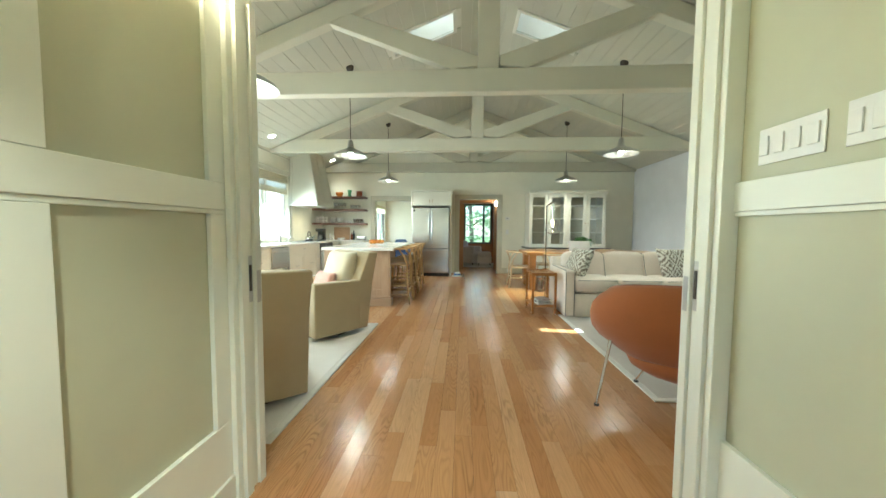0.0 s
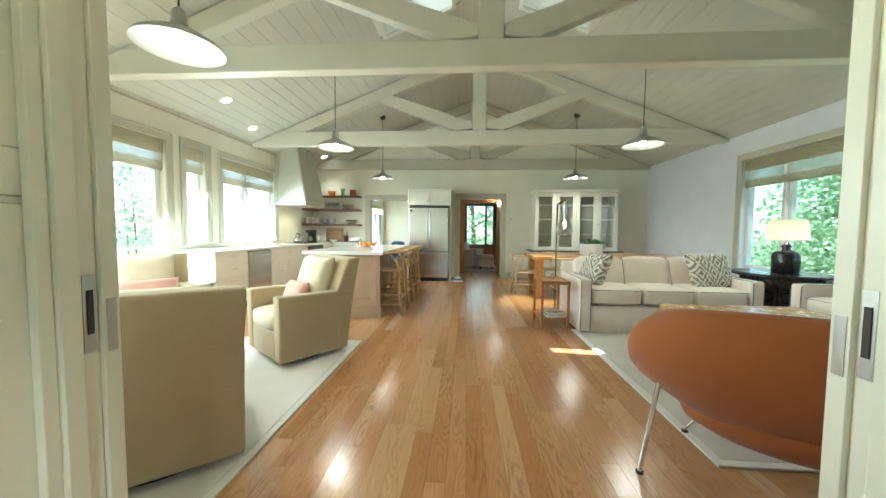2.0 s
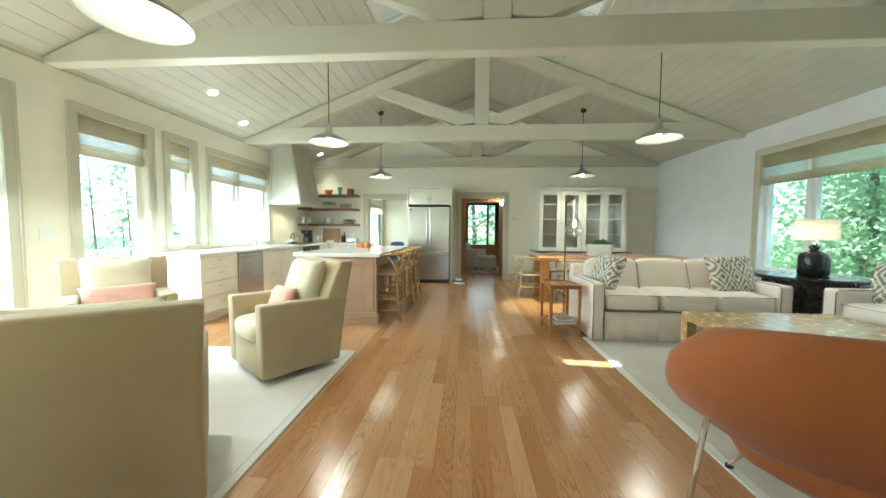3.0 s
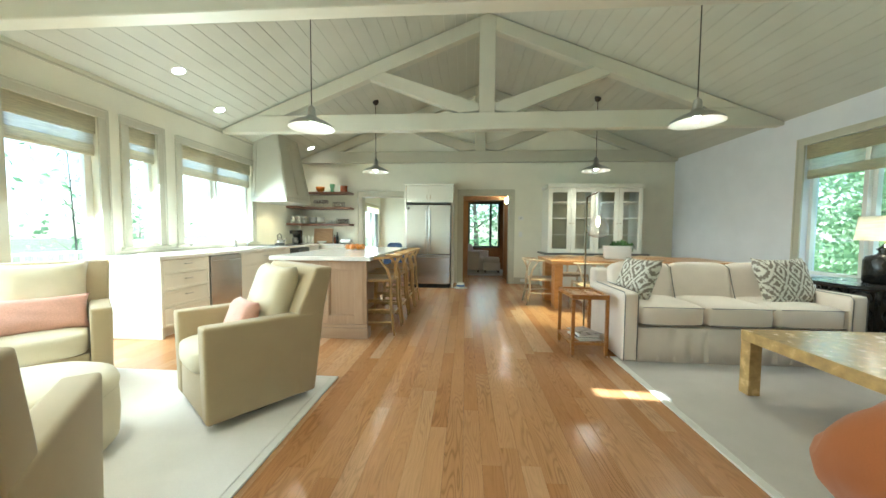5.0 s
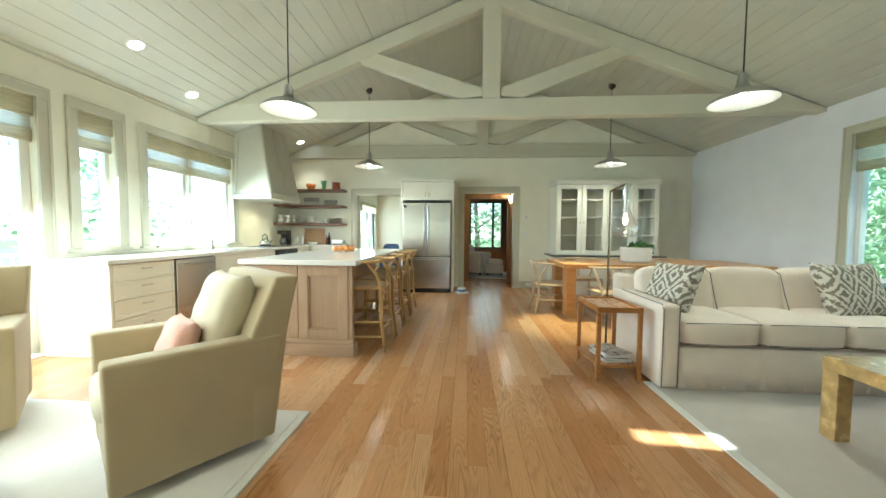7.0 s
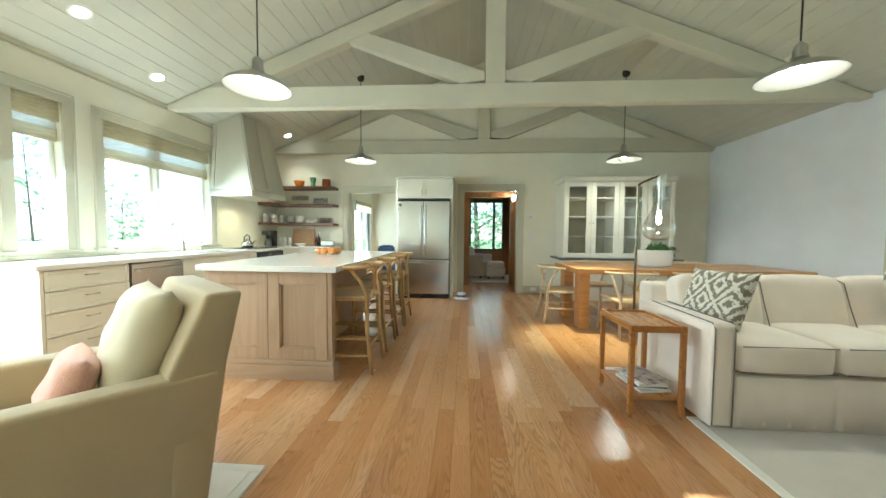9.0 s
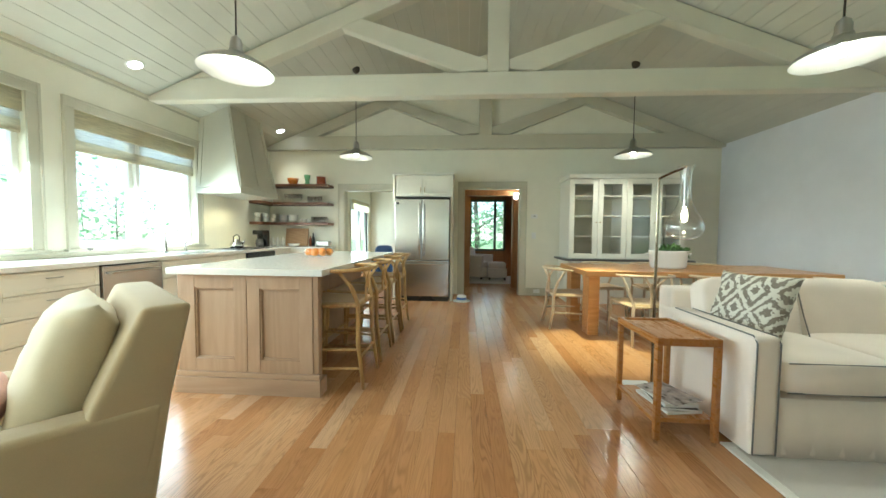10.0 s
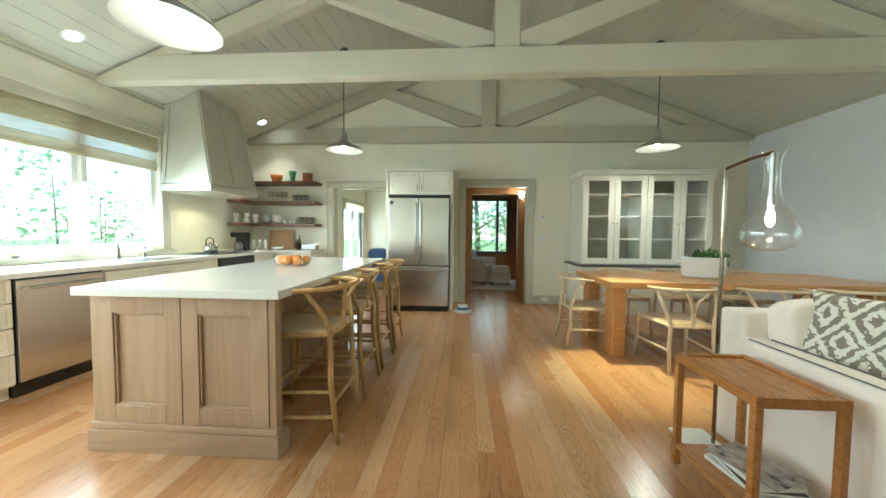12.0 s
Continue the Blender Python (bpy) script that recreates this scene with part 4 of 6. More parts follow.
def armchair(m, label, lumbar=0, group="armchairs"):
    """A skirted swivel chair; its front faces local -y."""
    c = thing("armchair", label, "armchair", m, group)
    W, D = 0.37, 0.32

    def lofted(rows):
        bm = bmesh.new()
        rings = [[bm.verts.new(p) for p in r] for r in rows]
        k = len(rings[0])
        for u, v in zip(rings, rings[1:]):
            for i in range(k):
                bm.faces.new((u[i], u[(i + 1) % k], v[(i + 1) % k], v[i]))
        bm.faces.new(rings[0][::-1])
        bm.faces.new(rings[-1])
        bmesh.ops.bevel(bm, geom=[e for e in bm.edges], offset=0.022, segments=3, affect="EDGES", profile=0.6)
        return bm
    for s in (-1, 1):
        x0, x1 = s * (W - 0.12), s * W
        rows = [[(x0, -D, 0.05), (x1 * 0.97, -D, 0.05), (x1 * 0.97, D, 0.05), (x0, D, 0.05)],
                [(x0, -D - 0.01, 0.63), (x1, -D - 0.01, 0.63), (x1, D + 0.08, 0.615), (x0, D + 0.08, 0.615)]]
        part("arm", lofted(rows), LINEN_SHADED, c, "", True)
    rows = [[(-W + 0.005, D - 0.10, 0.05), (W - 0.005, D - 0.10, 0.05), (W - 0.005, D + 0.02, 0.05), (-W + 0.005, D + 0.02, 0.05)],
            [(-W + 0.005, D - 0.10, 0.62), (W - 0.005, D - 0.10, 0.62), (W - 0.005, D + 0.10, 0.62), (-W + 0.005, D + 0.10, 0.62)],
            [(-W - 0.01, D + 0.03, 0.93), (W + 0.01, D + 0.03, 0.93), (W + 0.01, D + 0.16, 0.93), (-W - 0.01, D + 0.16, 0.93)]]
    part("backrest", lofted(rows), LINEN_SHADED, c, "", True)
    part("base", bx(-W + 0.121, W - 0.121, -D + 0.004, D - 0.1, 0.05, 0.315, 0.02, 3), LINEN_SHADED, c, "", True)
    bm = bmesh.new()
    cushion(bm, 2 * W - 0.245, 2 * D - 0.06, 0.17, Matrix.Translation((0, -0.06, 0.385)), 5, 28, 12, 0.12)
    part("seat_cushion", bm, LINEN_LIT, c, "cream linen seat cushion with window light in its colour", True)
    part("swivel_base", turned([(0, 0), (0.26, 0), (0.26, 0.03), (0.2, 0.049), (0, 0.049)], 24), BLACK, c, "dark swivel plinth")
    bm = bmesh.new()
    pillow(bm, 0.52, 0.50, 0.20, pose(0, D - 0.13, 0.70, -17), 16, 3)
    ob = part("back_pillow", bm, LINEN_LIT, c, "cream linen back cushion with window light in its colour", True)
    tp = thing("lumbar_pillow", "coral woven lumbar pillow on the armchair", "cushion", m, "coral pillows")
    bm = bmesh.new()
    w, h = (0.52, 0.27) if lumbar else (0.36, 0.27)
    pillow(bm, w, h, 0.13, pose(0.0 if lumbar else 0.02, D - 0.34, 0.58, -22), 14, 5)
    part("cover", bm, PINK, tp, "", True)
    return c


def facing(x, y, fx, fy, z=0.014):
    """Places a chair whose front (local -y) looks along (fx, fy)."""
    return pose(x, y, z, 0, 0, math.degrees(math.atan2(fy, fx)) + 90)


armchair(facing(-1.985, 3.679, -0.605, -0.797), "cream linen swivel armchair with a loose back cushion on the rug")
armchair(facing(-1.95, 2.165, -0.61, 0.79), "cream linen swivel armchair seen from behind at the rug's edge")
armchair(facing(-3.45, 3.59, 0.77, -0.64), "cream linen swivel armchair beside the deck door", 1)
ot = thing("ottoman", "round cream linen ottoman on the rug", "ottoman", Matrix.Translation((-2.62, 2.89, 0.014)) @ Matrix.Diagonal((0.85, 0.85, 1, 1)))
# the lighter linen carries the window light on the ottoman
part("body", turned([(0.0, 0.03), (0.40, 0.03), (0.43, 0.06), (0.44, 0.2), (0.435, 0.33)], 40), LINEN_LIT, ot, "", True)
part("top_cushion", turned([(0.435, 0.331), (0.442, 0.36), (0.425, 0.40), (0.36, 0.425), (0.2, 0.435), (0.0, 0.437)], 40), LINEN_LIT, ot, "stuffed linen top with window light in its colour", True)
part("foot_ring", turned([(0, 0), (0.34, 0), (0.34, 0.029), (0, 0.029)], 32), BLACK, ot)

# ---- sofas ----


def sofa(m, w, label, seats=3, piping=True):
    """A skirted sofa; front faces local -y, its left front corner at the origin's left."""
    s0 = thing("sofa", label, "sofa", m, "sofas")
    D = 0.88
    x0, x1 = -w / 2, w / 2
    part("base", bx(x0 + 0.005, x1 - 0.005, 0.012, D, 0.02, 0.335, 0.012), SOFA, s0, "", True)
    for s in (-1, 1):
        a, b = sorted((s * w / 2, s * (w / 2 - 0.14)))
        bm = bx(a, b, 0.0, D - 0.02, 0.02, 0.66, 0.03, 3)
        arm = part("arm", bm, SOFA, s0, "", True)
        for xx in (a + 0.012, b - 0.012):
            part("piping", bar([(xx, -0.002, 0.03), (xx, -0.002, 0.625), (xx, 0.025, 0.66), (xx, D - 0.2, 0.663)], 0.0042, 6), PIPING, arm, "dark welt cord")
    part("back_frame", bx(x0 + 0.01, x1 - 0.01, D - 0.16, D + 0.02, 0.02, 0.80, 0.03, 3), SOFA, s0, "", True)
    inner = w - 0.29
    cw = inner / seats
    for k in range(seats):
        cx = -inner / 2 + cw * (k + 0.5)
        bm = bmesh.new()
        cushion(bm, cw - 0.006, 0.66, 0.20, Matrix.Translation((cx, 0.315, 0.447)), 7, 32, 12, 0.12)
        sc2 = part("seat_cushion", bm, SOFA, s0, "", True)
        for zz in (0.368, 0.525):
            part("piping", bar([(cx - cw / 2 + 0.03, -0.001, zz), (cx + cw / 2 - 0.03, -0.001, zz)], 0.0042, 6), PIPING, sc2, "dark welt cord")
        bm = bmesh.new()
        cushion(bm, cw + 0.03 if seats == 3 else cw, 0.19, 0.44, pose(cx, D - 0.24, 0.66, -13), 6, 32, 14, 0.1)
        bc = part("back_cushion", bm, SOFA, s0, "", True)
        if k:
            xx = cx - cw / 2
            part("piping", bar([(xx, D - 0.405, 0.50), (xx, D - 0.345, 0.66), (xx, D - 0.29, 0.84), (xx, D - 0.2, 0.872)], 0.0042, 6), PIPING, bc, "dark welt cord")
    bm = bmesh.new()
    n = 60
    prev = None
    for k in range(n + 1):
        x = x0 + 0.145 + (w - 0.29) * k / n
        y = 0.006 + 0.004 * math.sin(k * 1.3) * (1 if k % 20 else 3)
        cur = [bm.verts.new((x, y + (0.004 if z < 0.1 else 0), z)) for z in (0.012, 0.17, 0.335)] + [bm.verts.new((x, y + 0.01, z)) for z in (0.335, 0.012)]
        if prev:
            for i in range(5):
                bm.faces.new((prev[i], prev[(i + 1) % 5], cur[(i + 1) % 5], cur[i]))
        prev = cur
    part("skirt", bm, SOFA, s0, "", True)
    return s0


sofa(Matrix.Translation((2.08, 4.585, 0.0)), 2.08, "oatmeal linen three-seat sofa with dark piping")
sofa(pose(3.26, 3.40, 0.014, 0, 0, -90), 2.1, "oatmeal linen sofa with dark piping under the garden window")


def scatter(x, y, z, w, h, tilt, turn, seed, label="ikat patterned scatter cushion on the sofa"):
    p = thing("scatter_cushion", label, "cushion", pose(x, y, z, 0, 0, turn), "ikat cushions")
    bm = bmesh.new()
    pillow(bm, w, h, 0.17, pose(0, 0, 0, tilt), 16, seed)
    part("cover", bm, IKAT, p, "", True)


scatter(1.36, 5.03, 0.735, 0.45, 0.46, -24, -70, 1)
scatter(2.77, 4.98, 0.73, 0.60, 0.50, -22, 10, 2)
scatter(3.72, 4.18, 0.72, 0.50, 0.47, -18, -75, 4)

# ---- coffee table, side tables, lamps ----
ct = thing("coffee_table", "square burl veneered coffee table with thick legs", "coffee table")
part("tabletop", bx(1.665, 2.98, 2.76, 4.075, 0.41, 0.488, 0.006), BURL, ct)
for x in (1.665, 2.89):
    for y in (2.76, 3.985):
        part("leg", bx(x, x + 0.085, y, y + 0.085, 0.014, 0.4095, 0.005), BURL, ct)

st = thing("side_table", "narrow teak side table with a lower shelf beside the sofa", "side table")
X0, X1, Y0, Y1 = 0.608, 0.955, 4.68, 5.17
bm = bx(X0 + 0.028, X1 - 0.028, Y0 + 0.028, Y1 - 0.028, 0.578, 0.598, 0.002)
part("tabletop", bm, SIDEW, st)
for a in ((X0, X1, Y0, Y0 + 0.027), (X0, X1, Y1 - 0.027, Y1), (X0, X0 + 0.027, Y0 + 0.0275, Y1 - 0.0275), (X1 - 0.027, X1, Y0 + 0.0275, Y1 - 0.0275)):
    part("rim", bx(*a, 0.568, 0.611, 0.003), SIDEW, st)
for x in (X0, X1 - 0.03):
    for y in (Y0, Y1 - 0.03):
        lg = part("leg", bx(x, x + 0.03, y, y + 0.03, 0.025, 0.567, 0.003), SIDEW, st)
        part("caster", turned([(0, 0), (0.012, 0.0), (0.012, 0.024), (0, 0.024)], 10, (x + 0.015, y + 0.015, 0)), CHROME, lg)
part("lower_shelf", bx(X0 + 0.002, X1 - 0.002, Y0 + 0.032, Y1 - 0.032, 0.115, 0.14, 0.003), SIDEW, st)
z = 0.141
for i, (w, d, h, t) in enumerate(((0.22, 0.29, 0.018, 8), (0.21, 0.28, 0.014, -5), (0.20, 0.27, 0.022, 3), (0.22, 0.28, 0.006, 20))):
    mg = thing("magazine", "stacked magazine on the side table's lower shelf", "magazine", pose(0.80, 4.9, z, 0, 0, t), "magazines")
    part("page_block", bx(-w / 2 + 0.003, w / 2 - 0.003, -d / 2 + 0.003, d / 2 - 0.003, 0.001, h - 0.001), PLASTIC, mg)
    part("cover", bx(-w / 2, w / 2, -d / 2, d / 2, h - 0.001, h, 0), (PAPER, SLATE, PAPER, INK)[i], mg)
    z += h + 0.001
fl = thing("floor_lamp", "slim metal floor lamp with a large clear glass bulb shade", "floor lamp")
part("base_plate", bx(0.79, 0.99, 5.30, 5.50, 0.0, 0.02, 0.004), ENAMEL, fl, "white marble base")
part("pole", bar([(0.95, 5.35, 0.02), (0.95, 5.35, 1.595), (0.952, 5.34, 1.605)], 0.010), BRONZE, fl)
part("arm", bar([(0.952, 5.34, 1.605), (0.965, 5.22, 1.625), (0.98, 5.1, 1.635)], 0.009), BRONZE, fl)
gl = (0.983, 5.1, -0.01)
part("glass_shade", turned([(0.052, 1.655), (0.044, 1.64), (0.034, 1.615), (0.031, 1.58), (0.031, 1.52), (0.033, 1.47), (0.038, 1.43), (0.05, 1.39), (0.07, 1.35), (0.091, 1.315), (0.106, 1.28), (0.112, 1.25), (0.108, 1.222), (0.096, 1.198), (0.075, 1.18), (0.045, 1.168), (0.0, 1.163)], 40, gl), GLASS, fl, "clear glass bulb shade", True)
part("socket", turned([(0.0, 1.645), (0.012, 1.64), (0.014, 1.44), (0.018, 1.435), (0.018, 1.385), (0.0, 1.38)], 14, gl), GALV, fl)
part("filament", turned([(0.007, 1.379), (0.012, 1.36), (0.018, 1.335), (0.016, 1.30), (0.008, 1.285), (0, 1.28)], 12, gl), FILAMENT, fl, "lit filament bulb")

et = thing("end_table", "round black lacquer drum table with pierced sides", "side table", Matrix.Translation((3.68, 5.05, 0)))
part("tabletop", turned([(0, 0.685), (0.47, 0.685), (0.48, 0.695), (0.48, 0.715), (0.47, 0.725), (0, 0.725)], 48), BLACK, et)
part("core", turned([(0, 0.04), (0.32, 0.04), (0.32, 0.684), (0, 0.684)], 32), DARK, et)
part("plinth", turned([(0, 0.0), (0.40, 0.0), (0.40, 0.039), (0, 0.039)], 40), BLACK, et)
for k in range(12):
    a = 2 * math.pi * k / 12
    for j in range(4):
        bm = turned([(0.055, -0.008), (0.072, -0.008), (0.072, 0.008), (0.055, 0.008), (0.055, -0.008)], 16)
        ring = part("fret_ring", bm, BLACK, et)
        ring.matrix_local = Matrix.Translation((0.375 * math.cos(a), 0.375 * math.sin(a), 0.14 + j * 0.155)) @ pose(0, 0, 0, 0, 0, math.degrees(a)) @ pose(0, 0, 0, 0, 90, 0)
    part("fret_bar", bar([(0.375 * math.cos(a + 0.26), 0.375 * math.sin(a + 0.26), 0.04), (0.375 * math.cos(a + 0.26), 0.375 * math.sin(a + 0.26), 0.684)], 0.02, 6), BLACK, et)
tl = thing("table_lamp", "dark ceramic table lamp with a linen drum shade", "table lamp", Matrix.Translation((3.71, 5.02, 0.726)))
part("base", turned([(0, 0), (0.125, 0), (0.135, 0.02), (0.135, 0.22), (0.12, 0.26), (0.05, 0.285), (0.035, 0.31), (0.055, 0.335), (0.03, 0.36), (0.012, 0.39), (0, 0.39)], 32), BLACK, tl, "", True)
part("stem", bar([(0, 0, 0.38), (0, 0, 0.62)], 0.006), BRASS, tl)
part("shade", turned([(0.20, 0.42), (0.178, 0.66), (0.175, 0.66), (0.197, 0.42)], 40), LAMPSHADE, tl, "", True)
part("bulb", turned([(0, 0.55), (0.03, 0.53), (0.03, 0.48), (0.012, 0.45)], 14), BRIGHTBULB, tl, "lit bulb", True)

# ---- rust shell lounge chair ----
oc = thing("lounge_chair", "rust wool shell lounge chair on splayed chrome legs", "armchair", pose(1.257, 2.136, 0.0, 0, 0, -20))


WRAP = ((0.0, 0.50), (0.12, 0.585), (0.3, 0.675), (0.5, 0.73), (0.68, 0.745), (0.82, 0.735), (0.93, 0.70), (1.0, 0.655))


def shell_point(u, v, out):
    """u around from front-left over the back to front-right, v from seat to rim."""
    a = math.radians(-90 + (-120 + 240 * u))
    lift = math.cos(math.radians((u - 0.5) * 2 * 115))
    top = 0.68 + 0.195 * max(0, lift) ** 0.36 - 0.10 * max(0, -lift)
    rx = float(np.interp(v, [p for p, _ in WRAP], [q for _, q in WRAP]))
    return Vector(((rx + out) * math.cos(a), (rx * 0.53 + out) * math.sin(a), 0.35 + (top - 0.35) * v))


bm = bmesh.new()
NU, NV = 48, 16
outer = [[bm.verts.new(shell_point(i / NU, j / NV, 0.0)) for i in range(NU + 1)] for j in range(NV + 1)]
inner = [[bm.verts.new(shell_point(i / NU, j / NV, -0.05) + Vector((0, 0, 0.0 if j == NV else 0.03 * (1 - j / NV)))) for i in range(NU + 1)] for j in range(NV + 1)]
rim = [bm.verts.new(shell_point(i / NU, 1, -0.02) + Vector((0, 0, 0.022))) for i in range(NU + 1)]
for j in range(NV):
    for i in range(NU):
        bm.faces.new((outer[j][i], outer[j][i + 1], outer[j + 1][i + 1], outer[j + 1][i]))
        bm.faces.new((inner[j + 1][i], inner[j + 1][i + 1], inner[j][i + 1], inner[j][i]))
for i in range(NU):
    bm.faces.new((outer[NV][i], outer[NV][i + 1], rim[i + 1], rim[i]))
    bm.faces.new((rim[i], rim[i + 1], inner[NV][i + 1], inner[NV][i]))
    bm.faces.new((outer[0][i + 1], outer[0][i], inner[0][i], inner[0][i + 1]))
for i in (0, NU):
    for j in range(NV):
        bm.faces.new((outer[j][i], outer[j + 1][i], inner[j + 1][i], inner[j][i]))
    bm.faces.new((outer[NV][i], rim[i], inner[NV][i]))
part("shell", bm, ORANGE, oc, "", True)
bm = bmesh.new()
cushion(bm, 0.94, 0.62, 0.22, Matrix.Translation((0, 0.06, 0.44)), 3.0)
part("seat_cushion", bm, ORANGE, oc, "", True)
part("seat_shell", turned([(0, 0.225), (0.26, 0.23), (0.40, 0.25), (0.475, 0.29), (0.50, 0.34), (0.495, 0.40), (0, 0.40)], 40, (0, 0, 0), 1.0, 0.58), ORANGE, oc, "", True)
for foot, top in (((-0.685, -0.16, 0.012), (-0.60, -0.08, 0.50)), ((0.685, -0.16, 0.026), (0.60, -0.08, 0.50)), ((-0.389, 0.337, 0.026), (-0.28, 0.18, 0.33)), ((0.389, 0.337, 0.026), (0.28, 0.18, 0.33))):
    leg = part("leg", bar([top, foot], 0.0115, 10), CHROME, oc, "chrome leg")
    part("glide", turned([(0, -0.012), (0.018, -0.012), (0.018, 0.002), (0, 0.002)], 12, foot), BLACK, leg)

# ---- kitchen ----
ISL = thing("kitchen_island", "limed oak kitchen island with framed end panels", "kitchen island")
IX0, IX1, IY0, IY1 = -2.575, -1.515, 5.07, 7.25
part("body", bx(IX0 + 0.02, IX1 - 0.36, IY0 + 0.03, IY1 - 0.03, 0.1, 0.879, 0.003), ISLAND_V, ISL)
part("end_wall", bx(IX0, IX1, IY0 + 0.022, IY0 + 0.06, 0.1, 0.879, 0.003), ISLAND_V, ISL)
mid = (IX0 + IX1) / 2
for a, b2 in ((IX0 + 0.04, mid - 0.002), (mid + 0.002, IX1 - 0.04)):
    fr = bmesh.new()
    pb = panel_door(fr, a, b2, 0.16, 0.87, IY0 - 0.006, 0.027, 0.095, 0.022)
    f = part("panel_frame", fr, ISLAND_V, ISL)
    part("panel", pb, ISLAND_V, f)
    bm = bmesh.new()
    q = 0.095
    for p in ((a + q, a + q + 0.012, 0.16 + q, 0.87 - q), (b2 - q - 0.012, b2 - q, 0.16 + q, 0.87 - q)):
        box(bm, p[0], p[1], IY0 + 0.002, IY0 + 0.0155, p[2], p[3], 0.002, 1)
    for p in ((0.16 + q, 0.172 + q), (0.858 - q, 0.87 - q)):
        box(bm, a + q + 0.0125, b2 - q - 0.0125, IY0 + 0.002, IY0 + 0.0155, p[0], p[1], 0.002, 1)
    part("panel_bead", bm, ISLAND_H, f)
for a in ((IX0, IX0 + 0.039), (IX1 - 0.039, IX1)):
    part("corner_post", bx(a[0], a[1], IY0 - 0.001, IY0 + 0.0215, 0.16, 0.879, 0.003), ISLAND_V, ISL)
part("plinth", bx(IX0 - 0.02, IX1 + 0.02, IY0 - 0.025, IY0 + 0.10, 0.0, 0.12, 0.004), ISLAND_H, ISL)
part("plinth_cap", bx(IX0 - 0.012, IX1 + 0.012, IY0 - 0.016, IY0 + 0.0215, 0.121, 0.158, 0.008), ISLAND_H, ISL)
part("toe_kick", bx(IX0 + 0.06, IX1 - 0.4, IY0 + 0.101, IY1 - 0.06, 0, 0.099), ISLAND_H, ISL)
tagged(part("island_worktop", bx(-2.59, -1.45, 4.99, 7.30, 0.880, 0.925, 0.004), STONE), "white quartz worktop on the island", "worktop")

CX = -3.72  # cabinet faces on the window wall


def cabinet_west(y0, y1, rows, label, doors=1):
    c = thing("base_cabinet", label, "cabinet", group="base cabinets")
    part("body", bx(L + 0.02, CX - 0.021, y0, y1, 0.1, 0.874, 0.002), CAB, c)
    part("toe_kick", bx(L + 0.02, CX - 0.07, y0, y1, 0.0, 0.099), CAB, c)
    z = 0.115
    for h, kind in rows:
        n = doors if kind == "door" else 1
        for k in range(n):
            a = y0 + (y1 - y0) * k / n + 0.004
            b2 = y0 + (y1 - y0) * (k + 1) / n - 0.004
            fr = bmesh.new()
            pb = panel_door(fr, a, b2, z, z + h - 0.008, 0, 0.02, 0.05 if h > 0.25 else 0.03)
            f = part("door" if kind == "door" else "drawer", fr, CAB, c)
            f.matrix_local = Matrix(((0, -1, 0, CX), (1, 0, 0, 0), (0, 0, 1, 0), (0, 0, 0, 1)))
            part("panel", pb, CAB, f)
            p = bar([((a + b2) / 2 - 0.05, 0.0, z + h * 0.62), ((a + b2) / 2 - 0.045, -0.022, z + h * 0.62), ((a + b2) / 2 + 0.045, -0.022, z + h * 0.62), ((a + b2) / 2 + 0.05, 0.0, z + h * 0.62)], 0.005, 6)
            part("pull", p, GALV, f, "small nickel pull")
        z += h
    return c


D4 = [(0.22, "drawer"), (0.19, "drawer"), (0.18, "drawer"), (0.17, "drawer")]
c = cabinet_west(4.86, 5.53, D4, "cream painted drawer cabinet beside the dishwasher")
part("end_panel", bx(L + 0.02, CX - 0.001, 4.835, 4.859, 0.0, 0.874, 0.002), CAB, c)
part("end_base", bx(L + 0.02, CX + 0.01, 4.82, 4.8345, 0.0, 0.14, 0.003), CAB, c)
cabinet_west(6.15, 7.35, [(0.56, "door"), (0.19, "drawer")], "cream painted sink cabinet under the window", 2)
cabinet_west(7.352, 7.53, [(0.76, "door")], "narrow cream painted cabinet beside the cooker")
cabinet_west(8.30, 8.80, D4, "cream painted drawer cabinet near the corner")
dw = thing("dishwasher", "stainless steel dishwasher set in the cabinets", "dishwasher")
part("body", bx(L + 0.05, CX - 0.022, 5.54, 6.14, 0.1, 0.87), BLACK, dw)
part("door", bx(CX - 0.02, CX + 0.012, 5.545, 6.135, 0.115, 0.862, 0.006), STEEL, dw, "brushed steel door")
part("handle", bar([(CX + 0.013, 5.58, 0.80), (CX + 0.045, 5.59, 0.80), (CX + 0.045, 6.09, 0.80), (CX + 0.013, 6.10, 0.80)], 0.010), CHROME, dw)
part("toe_kick", bx(L + 0.1, CX - 0.04, 5.54, 6.14, 0, 0.099), BLACK, dw)
ov = thing("wall_oven", "stainless steel under-counter oven below the cooktop", "oven")
part("body", bx(L + 0.05, CX - 0.022, 7.54, 8.29, 0.06, 0.87), BLACK, ov)
part("door", bx(CX - 0.02, CX + 0.012, 7.55, 8.28, 0.12, 0.74, 0.006), STEEL, ov)
part("control_panel", bx(CX - 0.02, CX + 0.012, 7.55, 8.28, 0.745, 0.865, 0.004), BLACK, ov)
part("handle", bar([(CX + 0.013, 7.62, 0.68), (CX + 0.05, 7.62, 0.68), (CX + 0.05, 8.21, 0.68), (CX + 0.013, 8.21, 0.68)], 0.010), CHROME, ov)
